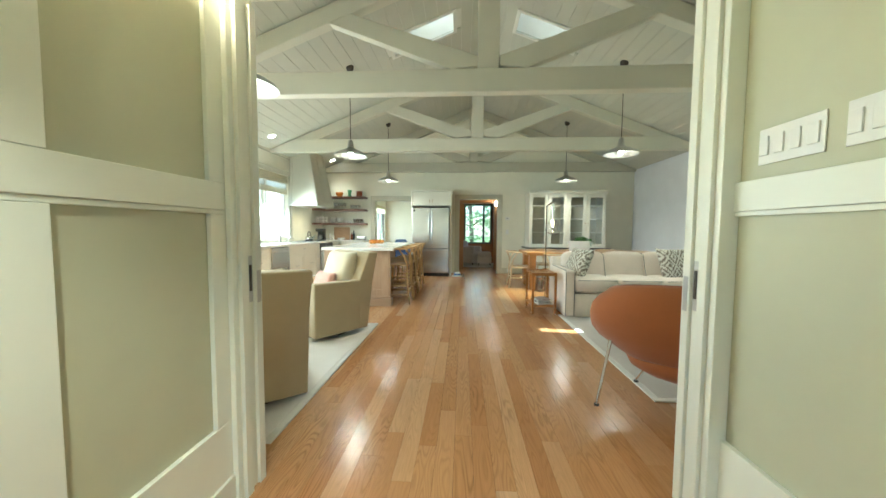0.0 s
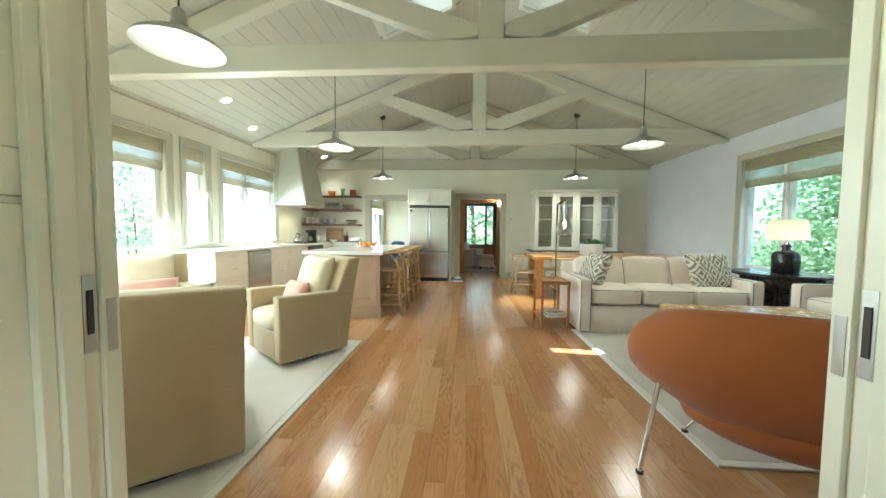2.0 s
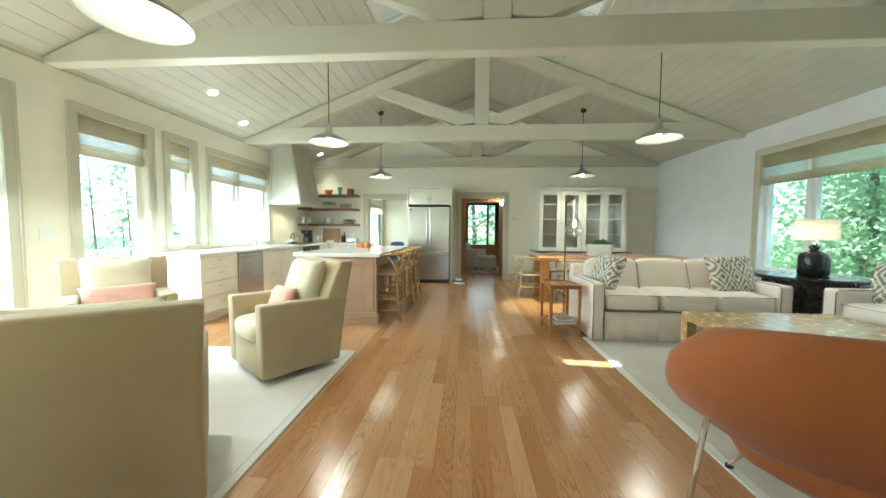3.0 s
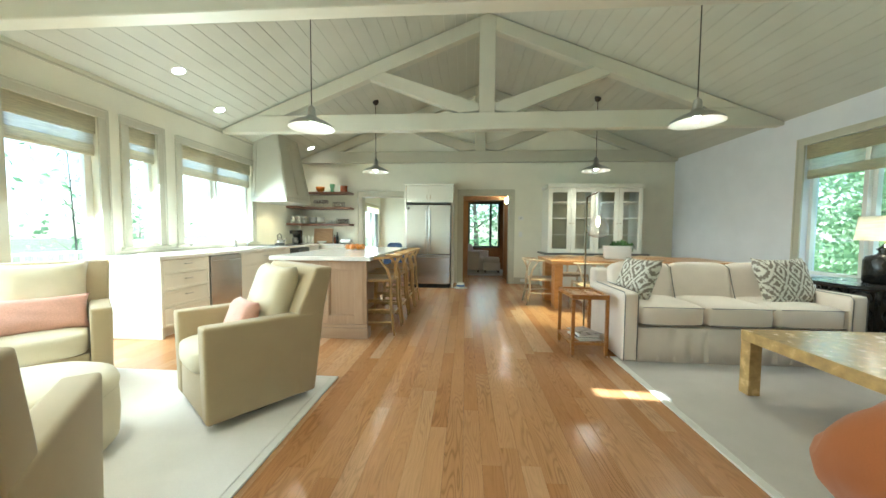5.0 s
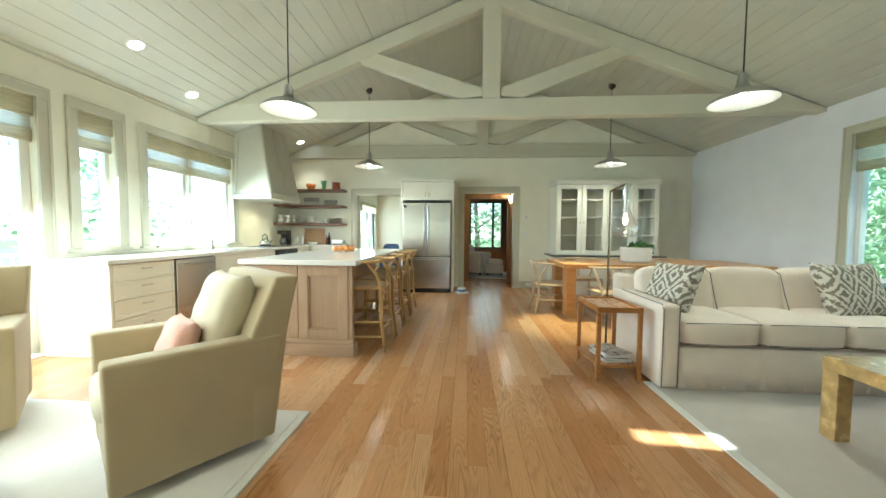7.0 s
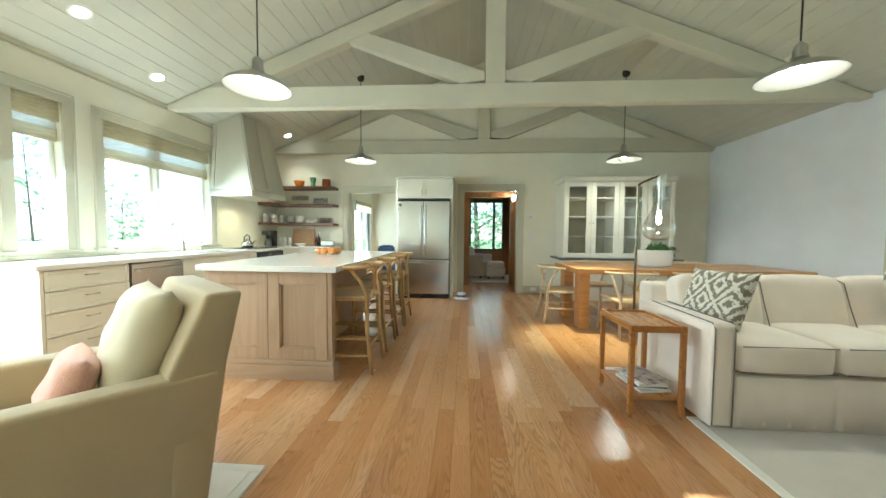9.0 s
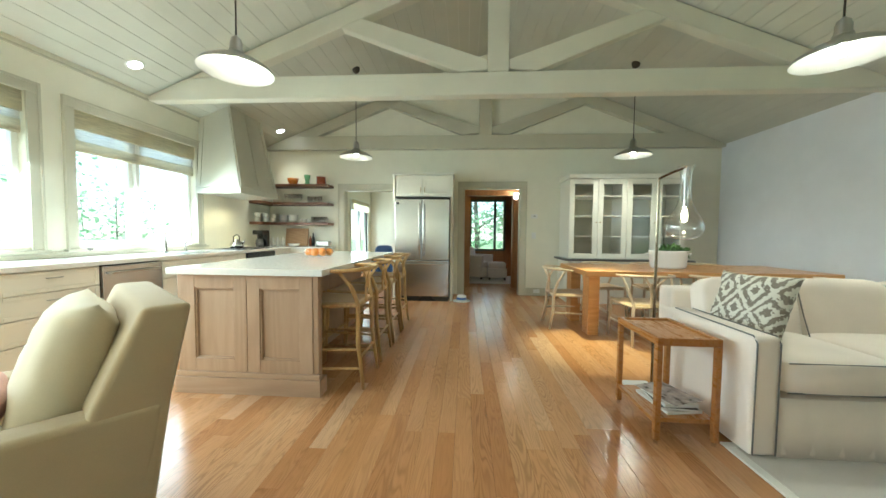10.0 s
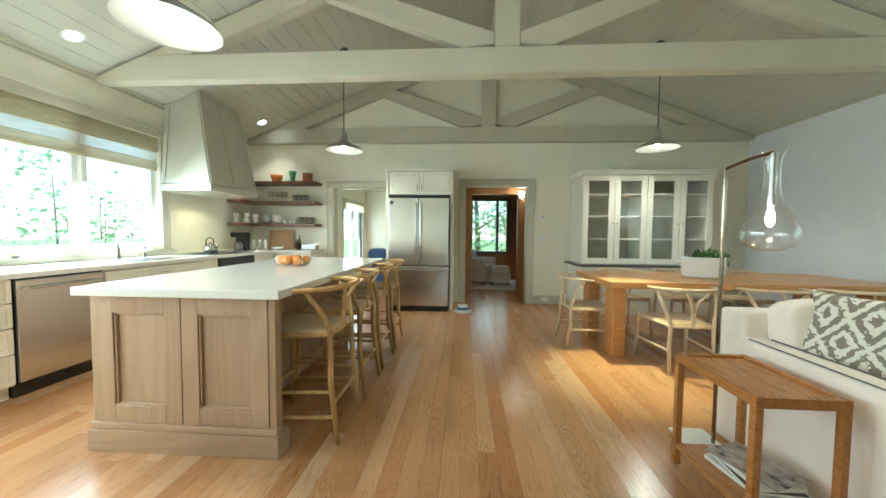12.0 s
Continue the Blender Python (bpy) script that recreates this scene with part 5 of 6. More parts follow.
# back run
cb = thing("base_cabinet", "cream painted corner cabinet along the kitchen wall", "cabinet", group="base cabinets")
part("body", bx(L + 0.02, -3.08, 8.83, B - 0.01, 0.1, 0.874, 0.002), CAB, cb)
for a, b2 in ((-3.69, -3.39), (-3.385, -3.085)):
    fr = bmesh.new()
    pb = panel_door(fr, a, b2, 0.115, 0.86, 8.808, 0.02, 0.05)
    f = part("door", fr, CAB, cb)
    part("panel", pb, CAB, f)
part("toe_kick", bx(L + 0.02, -3.1, 8.9, B - 0.01, 0, 0.099), CAB, cb)
bm = bx(L + 0.001, -3.695, 4.80, B - 0.001, 0.876, 0.915, 0.003)
box(bm, -3.694, -3.06, 8.785, B - 0.001, 0.876, 0.915, 0.003)
tagged(part("perimeter_worktop", bm, STONE), "white quartz worktop round the kitchen", "worktop")
solid("trim_backsplash_west", bx(L + 0.001, L + 0.012, 4.98, B - 0.02, 0.917, 0.953, 0.002), WALL, "low cream backsplash", "trim")
ck = thing("cooktop", "black glass cooktop set in the worktop", "cooktop")
part("glass_top", bx(-4.28, -3.80, 7.56, 8.26, 0.916, 0.923, 0.003), BLACK, ck)
for x, y in ((-4.15, 7.73), (-3.93, 7.73), (-4.15, 8.08), (-3.93, 8.08)):
    part("burner", turned([(0.075, 0), (0.085, 0.0), (0.085, 0.002), (0.075, 0.002)], 20, (x, y, 0.924)), DARK, ck)
# hood
hd = thing("range_hood", "cream painted tapered range hood rising to the ceiling", "range hood")
bm = bmesh.new()
A = [(L + 0.002, 7.46), (-3.74, 7.46), (-3.74, 8.40), (L + 0.002, 8.40)]
T = [(L + 0.002, 7.56), (-3.96, 7.56), (-3.96, 8.30), (L + 0.002, 8.30)]
lo = [bm.verts.new((x, y, 1.83)) for x, y in A]
hi = [bm.verts.new((x, y, slope_z(x) - 0.004)) for x, y in T]
bm.faces.new(lo[::-1])
bm.faces.new(hi)
for i in range(4):
    bm.faces.new((lo[i], lo[(i + 1) % 4], hi[(i + 1) % 4], hi[i]))
bmesh.ops.bevel(bm, geom=list(bm.edges), offset=0.004, segments=1, affect="EDGES")
part("hood_body", bm, HOODP, hd)
part("hood_band", bx(L + 0.002, -3.725, 7.445, 8.415, 1.745, 1.829, 0.004), HOODP, hd)


def slanted_strip(p, q, w, nrm, parent, name):
    p, q, nrm = Vector(p), Vector(q), Vector(nrm).normalized()
    d = (q - p).normalized()
    s = nrm.cross(d)
    bm = bmesh.new()
    vs = [bm.verts.new(c + a * s * w / 2 + k * nrm * 0.012) for k in (0.0, 1.0) for c, a in ((p, -1), (q, -1), (q, 1), (p, 1))]
    for f in ((3, 2, 1, 0), (4, 5, 6, 7), (0, 1, 5, 4), (1, 2, 6, 5), (2, 3, 7, 6), (3, 0, 4, 7)):
        bm.faces.new([vs[i] for i in f])
    part(name, bm, HOODP, parent)


zt = slope_z(-3.96)
nf = (1.0, 0, 0.2)
for ya, yb in ((7.50, 7.595), (7.93, 7.93), (8.36, 8.265)):
    slanted_strip((-3.738, ya, 1.84), (-3.958, yb, zt - 0.02), 0.07, nf, hd, "hood_stile")
slanted_strip((-3.74, 7.54, 1.875), (-3.74, 8.32, 1.875), 0.07, nf, hd, "hood_rail")
nn = (0, -1.0, 0.09)
for xa, xb2 in ((-4.38, -4.38), (-3.78, -4.0)):
    slanted_strip((xa, 7.459, 1.84), (xb2, 7.558, (slope_z(xb2) - 0.03)), 0.07, nn, hd, "hood_stile")
slanted_strip((-4.34, 7.462, 1.875), (-3.82, 7.462, 1.875), 0.07, nn, hd, "hood_rail")
spot_lamp("hood_beam", look((-4.05, 7.93, 1.74), (-4.15, 7.93, 0.9)), 8, 140, 0.8, (1, 0.78, 0.45))
# sink and taps
sk = thing("kitchen_tap", "chrome bridge tap behind the sink", "tap")
part("spout", bar([(-4.22, 6.72, 0.916), (-4.22, 6.72, 1.16), (-4.20, 6.72, 1.22), (-4.14, 6.72, 1.235), (-4.06, 6.72, 1.20), (-4.05, 6.72, 1.14)], 0.011, 10), CHROME, sk, "", True)
part("base", turned([(0.03, 0), (0.03, 0.03), (0.02, 0.05), (0.02, 0.12), (0.014, 0.14)], 16, (-4.22, 6.72, 0.916)), CHROME, sk, "", True)
part("lever", bar([(-4.22, 6.74, 1.02), (-4.19, 6.82, 1.03)], 0.007), CHROME, sk)
sp = thing("side_spray", "chrome side spray beside the tap", "tap")
part("body", turned([(0.022, 0), (0.022, 0.02), (0.014, 0.04), (0.014, 0.09), (0.02, 0.1), (0.018, 0.13), (0, 0.135)], 14, (-4.22, 7.02, 0.916)), CHROME, sp, "", True)
part("lever", bar([(-4.22, 7.02, 1.0), (-4.14, 7.05, 1.03)], 0.006), CHROME, sp)
sn = thing("kitchen_sink", "undermount steel sink in the worktop", "sink")
part("rim", bx(-4.13, -3.78, 6.48, 7.05, 0.9155, 0.9185, 0.001), STEEL, sn)
# flat dark sheet in place of the shaded hollow of the sink
part("hollow_sheet", bx(-4.12, -3.79, 6.49, 7.04, 0.9186, 0.9196), SLATE, sn)

# refrigerator in its surround
fs = thing("fridge_surround", "cream painted cabinet surround over the refrigerator", "cabinet")
FX0, FX1, FY = -1.70, -0.735, 8.52
part("side_panel", bx(FX0 - 0.045, FX0 - 0.006, FY + 0.08, B - 0.002, 0, 2.20, 0.003), CAB, fs)
part("side_panel", bx(FX1 + 0.006, FX1 + 0.045, FY + 0.08, B - 0.002, 0, 2.20, 0.003), CAB, fs)
part("top_box", bx(FX0 - 0.005, FX1 + 0.005, FY + 0.12, B - 0.002, 1.83, 2.20, 0.002), CAB, fs)
part("cornice", bx(FX0 - 0.06, FX1 + 0.06, FY + 0.06, B - 0.002, 2.201, 2.24, 0.006), CAB, fs)
fm = (FX0 + FX1) / 2
for a, b2, px in ((FX0, fm - 0.002, fm - 0.035), (fm + 0.002, FX1, fm + 0.035)):
    fr = bmesh.new()
    pb = panel_door(fr, a, b2, 1.84, 2.19, FY + 0.095, 0.02, 0.06)
    f = part("door", fr, CAB, fs)
    part("panel", pb, CAB, f)
    part("handle", bar([(px, FY + 0.094, 1.90), (px, FY + 0.07, 1.905), (px, FY + 0.07, 1.985), (px, FY + 0.094, 1.99)], 0.006), BRASS, f)
rf = thing("refrigerator", "stainless steel french-door refrigerator with a bottom freezer", "refrigerator")
part("body", bx(FX0 + 0.006, FX1 - 0.006, FY + 0.07, B - 0.05, 0.03, 1.80, 0.004), DARK, rf)
for a, b2, px in ((FX0 + 0.01, fm - 0.003, fm - 0.04), (fm + 0.003, FX1 - 0.01, fm + 0.04)):
    d = part("door", bx(a, b2, FY, FY + 0.068, 0.72, 1.775, 0.012, 3), STEEL, rf, "brushed steel door")
    part("handle", bar([(px, FY - 0.002, 0.80), (px, FY - 0.045, 0.83), (px, FY - 0.055, 1.2), (px, FY - 0.045, 1.66), (px, FY - 0.002, 1.69)], 0.013, 10), CHROME, d)
d = part("freezer_drawer", bx(FX0 + 0.01, FX1 - 0.01, FY, FY + 0.068, 0.09, 0.71, 0.012, 3), STEEL, rf, "brushed steel drawer")
part("handle", bar([(FX0 + 0.08, FY - 0.002, 0.655), (FX0 + 0.1, FY - 0.045, 0.655), (fm, FY - 0.055, 0.655), (FX1 - 0.1, FY - 0.045, 0.655), (FX1 - 0.08, FY - 0.002, 0.655)], 0.013, 10), CHROME, d)
part("grille", bx(FX0 + 0.02, FX1 - 0.02, FY + 0.03, FY + 0.069, 0.0, 0.085), BLACK, rf)
mg = thing("fridge_magnet", "small round magnet on the refrigerator door", "magnet")
part("disc", turned([(0, 0), (0.028, 0), (0.028, 0.006), (0, 0.006)], 16), SLATE, mg).matrix_local = Matrix.Translation((FX0 + 0.06, FY, 1.70)) @ pose(0, 0, 0, 90)

# open shelves with dishes
SHZ = (1.325, 1.71, 2.06)
for i, z in enumerate(SHZ):
    s = thing("wall_shelf", "thick walnut floating shelf on the kitchen wall", "shelf", group="floating shelves")
    part("board", bx(L + 0.002, -3.09, B - 0.30, B - 0.002, z, z + 0.05, 0.004), SHELFW, s)
    if i < 2:
        part("return_board", bx(L + 0.002, L + 0.25, 8.66, B - 0.301, z, z + 0.05, 0.004), SHELFW, s)


def vessel(name, label, cat, x, y, z, prof, mat, group="", seg=20):
    t = thing(name, label, cat, Matrix.Translation((x, y, z)), group)
    part("body", turned(prof, seg), mat, t, "", True)
    return t


def bowl_prof(r, h, w=0.005):
    return [(0, 0), (r * 0.5, 0), (r * 0.85, h * 0.45), (r, h), (r - w, h), (r * 0.83, h * 0.5), (r * 0.45, w), (0, w)]


def cup_prof(r, h, w=0.004):
    return [(0, 0), (r * 0.9, 0), (r, h * 0.2), (r, h), (r - w, h), (r - w, h * 0.2), (0, w)]


z0 = SHZ[0] + 0.051
for x, y in ((-4.31, 8.74), (-4.22, 8.86), (-4.32, 8.96), (-4.20, 9.08)):
    for k in range(2):
        vessel("mug", "white china mug on the shelf", "mug", x, y, z0 + k * 0.085, cup_prof(0.045, 0.08), CHINA, "mugs")
for x in (-4.03, -3.84):
    for k in range(5):
        vessel("plate_bowl", "stacked stoneware bowl on the shelf", "bowl", x, 9.15, z0 + k * 0.022, bowl_prof(0.09, 0.06), GREYCHINA if x < -3.9 else CHINA, "stacked bowls")
for x in (-3.68, -3.60, -3.52):
    vessel("cup", "small white cup on the shelf", "cup", x, 9.14, z0, cup_prof(0.036, 0.075), CHINA, "cups")
for i in range(10):
    vessel("tumbler", "clear glass tumbler on the shelf", "glass", -3.42 + (i % 5) * 0.058, 9.09 + 0.1 * (i // 5), z0, cup_prof(0.026, 0.115, 0.002), GLASS, "tumblers", 14)
z1 = SHZ[1] + 0.051
STEMG = [(0, 0), (0.03, 0.001), (0.004, 0.006), (0.004, 0.07), (0.03, 0.1), (0.033, 0.14), (0.027, 0.17), (0.0255, 0.17), (0.031, 0.14), (0, 0.085)]
for i in range(8):
    vessel("wine_glass", "clear stemmed glass on the shelf", "glass", -3.95 + (i % 4) * 0.085, 9.09 + 0.1 * (i // 4), z1, STEMG, GLASS, "stemmed glasses", 14)
for i in range(4):
    vessel("tumbler", "clear glass tumbler on the shelf", "glass", -3.50 + i * 0.075, 9.12, z1, cup_prof(0.034, 0.12, 0.002), GLASS, "tumblers", 14)
vessel("serving_bowl", "grey stoneware serving bowl on the shelf", "bowl", -4.25, 8.97, z1, bowl_prof(0.1, 0.05), GREYCHINA)
z2 = SHZ[2] + 0.051
vessel("bowl", "orange glazed bowl on the top shelf", "bowl", -3.84, 9.15, z2, bowl_prof(0.105, 0.12), CERAMIC)
vessel("vase", "green glazed vase on the top shelf", "vase", -3.56, 9.17, z2, [(0, 0), (0.045, 0), (0.05, 0.02), (0.036, 0.06), (0.05, 0.12), (0.062, 0.19), (0.056, 0.19), (0.04, 0.12), (0, 0.02)], GREENC)
vessel("jar", "brown glazed crock on the top shelf", "jar", -3.28, 9.16, z2, [(0, 0), (0.08, 0), (0.085, 0.03), (0.08, 0.13), (0.088, 0.15), (0.08, 0.15), (0.07, 0.03), (0, 0.02)], BROWNC)
# worktop things
kt = thing("kettle", "polished steel kettle on the cooktop", "kettle", Matrix.Translation((-4.19, 7.99, 0.926)))
part("body", turned([(0, 0), (0.09, 0), (0.1, 0.02), (0.095, 0.07), (0.06, 0.11), (0.025, 0.125), (0.02, 0.14), (0, 0.143)], 28), CHROME, kt, "", True)
part("handle", bar([(0, -0.075, 0.10), (0, -0.07, 0.18), (0, 0, 0.215), (0, 0.07, 0.18), (0, 0.075, 0.10)], 0.008), BLACK, kt, "black handle", True)
part("spout", bar([(0.08, 0, 0.06), (0.12, 0, 0.09), (0.14, 0, 0.12)], [0.018, 0.014, 0.01]), CHROME, kt, "", True)
cm = thing("coffee_maker", "black coffee maker on the corner worktop", "coffee maker", Matrix.Translation((-4.17, 8.62, 0.916)))
part("body", bx(-0.09, 0.09, 0.02, 0.12, 0.0, 0.30, 0.012), BLACK, cm)
part("head", bx(-0.09, 0.09, -0.11, 0.0195, 0.22, 0.30, 0.012), BLACK, cm)
part("carafe", turned([(0, 0), (0.06, 0), (0.07, 0.05), (0.055, 0.12), (0.045, 0.13)], 20, (0, -0.045, 0.012)), SLATE, cm, "", True)
for i, x in enumerate((-4.14, -4.06, -3.99)):
    vessel("canister", "pale ceramic canister on the worktop", "canister", x, 8.92 + 0.05 * i, 0.916, [(0, 0), (0.03, 0), (0.034, 0.1), (0.024, 0.14), (0.02, 0.17), (0, 0.175)], CHINA, "canisters")
cbd = thing("cutting_board", "maple cutting board leaning on the backsplash", "cutting board", pose(-3.83, 9.245, 0.917, -8))
fr = bmesh.new()
box(fr, -0.23, 0.23, -0.012, 0.012, 0, 0.35, 0.008)
part("board", fr, BOARDWOOD, cbd)
part("inlay", bx(-0.17, 0.17, -0.0145, -0.0125, 0.06, 0.29, 0.001), BOARDWOOD, cbd)
vessel("bowl", "shallow white bowl on the worktop", "bowl", -3.74, 8.97, 0.916, bowl_prof(0.11, 0.055), CHINA)
vessel("oil_bottle", "dark green oil bottle on the worktop", "bottle", -3.46, 9.19, 0.916, [(0, 0), (0.032, 0), (0.034, 0.14), (0.012, 0.2), (0.012, 0.26), (0, 0.262)], BLACK)
vessel("oil_bottle", "amber glass bottle on the worktop", "bottle", -3.53, 9.22, 0.916, [(0, 0), (0.026, 0), (0.027, 0.12), (0.01, 0.16), (0.01, 0.2), (0, 0.2)], BROWNC)
tr = thing("toaster", "low brushed steel toaster on the worktop", "toaster", Matrix.Translation((-3.2, 9.06, 0.916)))
part("body", bx(-0.13, 0.13, -0.07, 0.07, 0.012, 0.10, 0.02, 3), GALV, tr)
part("slot", bx(-0.10, 0.10, -0.015, 0.015, 0.1005, 0.103), BLACK, tr)
part("foot_rail", bx(-0.11, 0.11, -0.06, 0.06, 0, 0.0115), BLACK, tr)
vessel("soap_dish", "small dark dish on the window sill", "dish", L + 0.03, 6.0, 0.975, bowl_prof(0.04, 0.025), SLATE)
bw = vessel("fruit_bowl", "clear glass bowl of oranges on the island", "bowl", -2.05, 6.28, 0.926, [(0, 0), (0.12, 0), (0.15, 0.03), (0.16, 0.085), (0.156, 0.085), (0.145, 0.03), (0.115, 0.006), (0, 0.006)], PANE)
for i, (dx, dy, dz) in enumerate(((-0.10, -0.015, 0), (-0.02, -0.05, 0), (0.065, -0.04, 0), (0.10, 0.035, 0), (0.02, 0.04, 0.004), (-0.06, 0.062, 0))):
    vessel("orange", "ripe orange in the glass bowl", "orange", -2.05 + dx, 6.28 + dy, 0.934 + dz, [(0, 0), (0.02, 0.003), (0.036, 0.018), (0.041, 0.04), (0.036, 0.062), (0.02, 0.077), (0, 0.079)], ORANGEPEEL, "oranges", 16)
pb = vessel("pet_bowl", "white and blue ceramic pet bowl on the floor", "pet bowl", -0.52, 8.62, 0.012, [(0, 0), (0.09, 0), (0.08, 0.09), (0.074, 0.09), (0.07, 0.02), (0, 0.02)], ENAMEL)
part("stripe", turned([(0.0895, 0.02), (0.085, 0.06), (0.0862, 0.06), (0.0905, 0.02)], 24), BLUE, pb)
vessel("pet_mat", "round pale mat under the pet bowl", "mat", -0.52, 8.62, 0.001, [(0, 0), (0.15, 0), (0.15, 0.01), (0, 0.01)], CHINA)
th = thing("thermostat", "white wall thermostat beside the doorway", "thermostat")
part("case", bx(0.79, 0.91, B - 0.03, B - 0.001, 1.49, 1.57, 0.005), PLASTIC, th)
part("display", bx(0.835, 0.865, B - 0.032, B - 0.0305, 1.527, 1.543), SLATE, th)
sw = thing("switch_plate", "white rocker switch plate beside the doorway", "light switch")
part("plate", bx(0.81, 0.89, B - 0.008, B - 0.001, 1.10, 1.22, 0.002), PLASTIC, sw)
part("rocker", bx(0.835, 0.865, B - 0.013, B - 0.0085, 1.13, 1.19, 0.002), PLASTIC, sw)
so = thing("wall_socket", "white double socket set in the baseboard", "socket")
part("plate", bx(0.86, 0.98, B - 0.024, B - 0.0185, 0.05, 0.12, 0.002), PLASTIC, so)
sw = thing("switch_plate", "white rocker switch plate beside the deck door", "light switch")
part("plate", bx(L + 0.001, L + 0.008, 3.74, 3.86, 1.10, 1.22, 0.002), PLASTIC, sw)
part("rocker", bx(L + 0.0085, L + 0.013, 3.77, 3.83, 1.13, 1.19, 0.002), PLASTIC, sw)

# ---- wishbone chairs and stools ----


def wishbone(name, label, m, seat, back, wood, group, stool=False):
    """Round-backed chair with a forked splat; its front faces local +y."""
    c = thing(name, label, "bar stool" if stool else "chair", m, group)
    W, D = (0.235, 0.22)
    for s in (-1, 1):
        part("leg", bar([(s * (W + 0.015), D + 0.02, 0), (s * W, D, seat * 0.6), (s * (W - 0.01), D - 0.01, seat + 0.015)], [0.014, 0.018, 0.016]), wood, c, "", True)
        # rear leg bends forward and out, up to the arm bow
        part("leg", bar([(s * (W - 0.03), -D - 0.05, 0), (s * (W - 0.045), -D - 0.005, seat * 0.55), (s * (W - 0.055), -D, seat), (s * (W - 0.01), -D + 0.03, seat + (back - seat) * 0.5), (s * (W + 0.02), -D + 0.11, back - 0.015)], [0.014, 0.018, 0.018, 0.016, 0.012]), wood, c, "", True)
        part("side_rail", bar([(s * (W - 0.01), D - 0.01, seat - 0.02), (s * (W - 0.055), -D, seat - 0.02)], 0.014), wood, c)
        part("side_stretcher", bar([(s * W, D, seat * 0.46), (s * (W - 0.045), -D - 0.005, seat * 0.46)], 0.011), wood, c)
        if stool:
            part("low_stretcher", bar([(s * (W + 0.008), D + 0.01, seat * 0.24), (s * (W - 0.035), -D - 0.025, seat * 0.24)], 0.011), wood, c)
    part("front_rail", bar([(-W + 0.01, D - 0.01, seat - 0.02), (W - 0.01, D - 0.01, seat - 0.02)], 0.014), wood, c)
    part("back_rail", bar([(-W + 0.055, -D, seat - 0.02), (W - 0.055, -D, seat - 0.02)], 0.014), wood, c)
    if stool:
        part("foot_rail", bar([(-W, D, seat * 0.36), (W, D, seat * 0.36)], 0.012), wood, c)
        part("back_stretcher", bar([(-W + 0.04, -D - 0.02, seat * 0.36), (W - 0.04, -D - 0.02, seat * 0.36)], 0.011), wood, c)
    bow = []
    for k in range(17):
        a = math.pi * (k / 16)
        bow.append((-(W + 0.045) * math.cos(a), -D + 0.20 - 0.29 * math.sin(a) ** 0.8, back + 0.012 * math.sin(a)))
    part("back_bow", bar(bow, [0.011] + [0.015] * 15 + [0.011], 8), wood, c, "", True)
    y = -D - 0.012
    mid = seat + (back - seat) * 0.45
    part("splat_stem", bx(-0.018, 0.018, y - 0.006, y + 0.006, seat - 0.02, mid, 0.004), wood, c)
    for s in (-1, 1):
        part("splat_fork", bar([(s * 0.008, y, mid - 0.02), (s * 0.03, y - 0.015, mid + (back - mid) * 0.4), (s * 0.105, y - 0.055, back)], [0.013, 0.012, 0.010], 6), wood, c, "", True)
    bm = bmesh.new()
    n = 10
    top, bot = [], []
    for j in range(n + 1):
        for grid, dz in ((top, 0.006), (bot, -0.03)):
            row = []
            for i in range(n + 1):
                u, v = 2 * i / n - 1, 2 * j / n - 1
                hw = W - 0.012 - 0.045 * (1 - (v + 1) / 2)
                row.append(bm.verts.new((u * hw, v * (D - 0.005), seat + dz - 0.018 * (1 - u * u) * (1 - v * v))))
            grid.append(row)
    for j in range(n):
        for i in range(n):
            bm.faces.new((top[j][i], top[j][i + 1], top[j + 1][i + 1], top[j + 1][i]))
            bm.faces.new((bot[j + 1][i], bot[j + 1][i + 1], bot[j][i + 1], bot[j][i]))
    for i in range(n):
        bm.faces.new((top[0][i], bot[0][i], bot[0][i + 1], top[0][i + 1]))
        bm.faces.new((top[n][i + 1], bot[n][i + 1], bot[n][i], top[n][i]))
        bm.faces.new((top[i + 1][0], bot[i + 1][0], bot[i][0], top[i][0]))
        bm.faces.new((top[i][n], bot[i][n], bot[i + 1][n], top[i + 1][n]))
    part("seat", bm, CORD, c, "woven paper cord seat", True)
    return c


st0 = wishbone("bar_stool", "oak wishbone counter stool with a woven seat at the island", pose(-1.50, 5.41, 0, 0, 0, 90), 0.65, 0.90, STOOLW, "island stools", True)
for y in (5.95, 6.49, 7.03):
    copy_thing(st0, pose(-1.50, y, 0, 0, 0, 90))
ch0 = wishbone("dining_chair", "pale ash wishbone dining chair with a woven seat", pose(0.87, 7.2, 0, 0, 0, -90), 0.44, 0.745, CHAIRW, "chairs round the table")
for x, y, a in ((1.50, 6.62, 0), (2.28, 6.62, 0), (3.0, 6.62, 0), (1.56, 7.82, 180), (2.28, 7.82, 180), (3.0, 7.82, 180)):
    copy_thing(ch0, pose(x, y, 0, 0, 0, a))
dt = thing("dining_table", "cherry plank dining table with thick square legs", "dining table")
part("tabletop", bx(0.91, 3.66, 6.66, 7.70, 0.708, 0.772, 0.006), TABLEW, dt)
for x in (0.985, 3.45):
    for y in (6.77, 7.42):
        part("leg", bx(x, x + 0.125, y, y + 0.20, 0, 0.7075, 0.006), TABLEW, dt)
pl = thing("planter", "white enamel oval tub with green succulents on the table", "planter", Matrix.Translation((2.10, 7.17, 0.773)) @ Matrix.Diagonal((0.92, 0.92, 1.2, 1)))
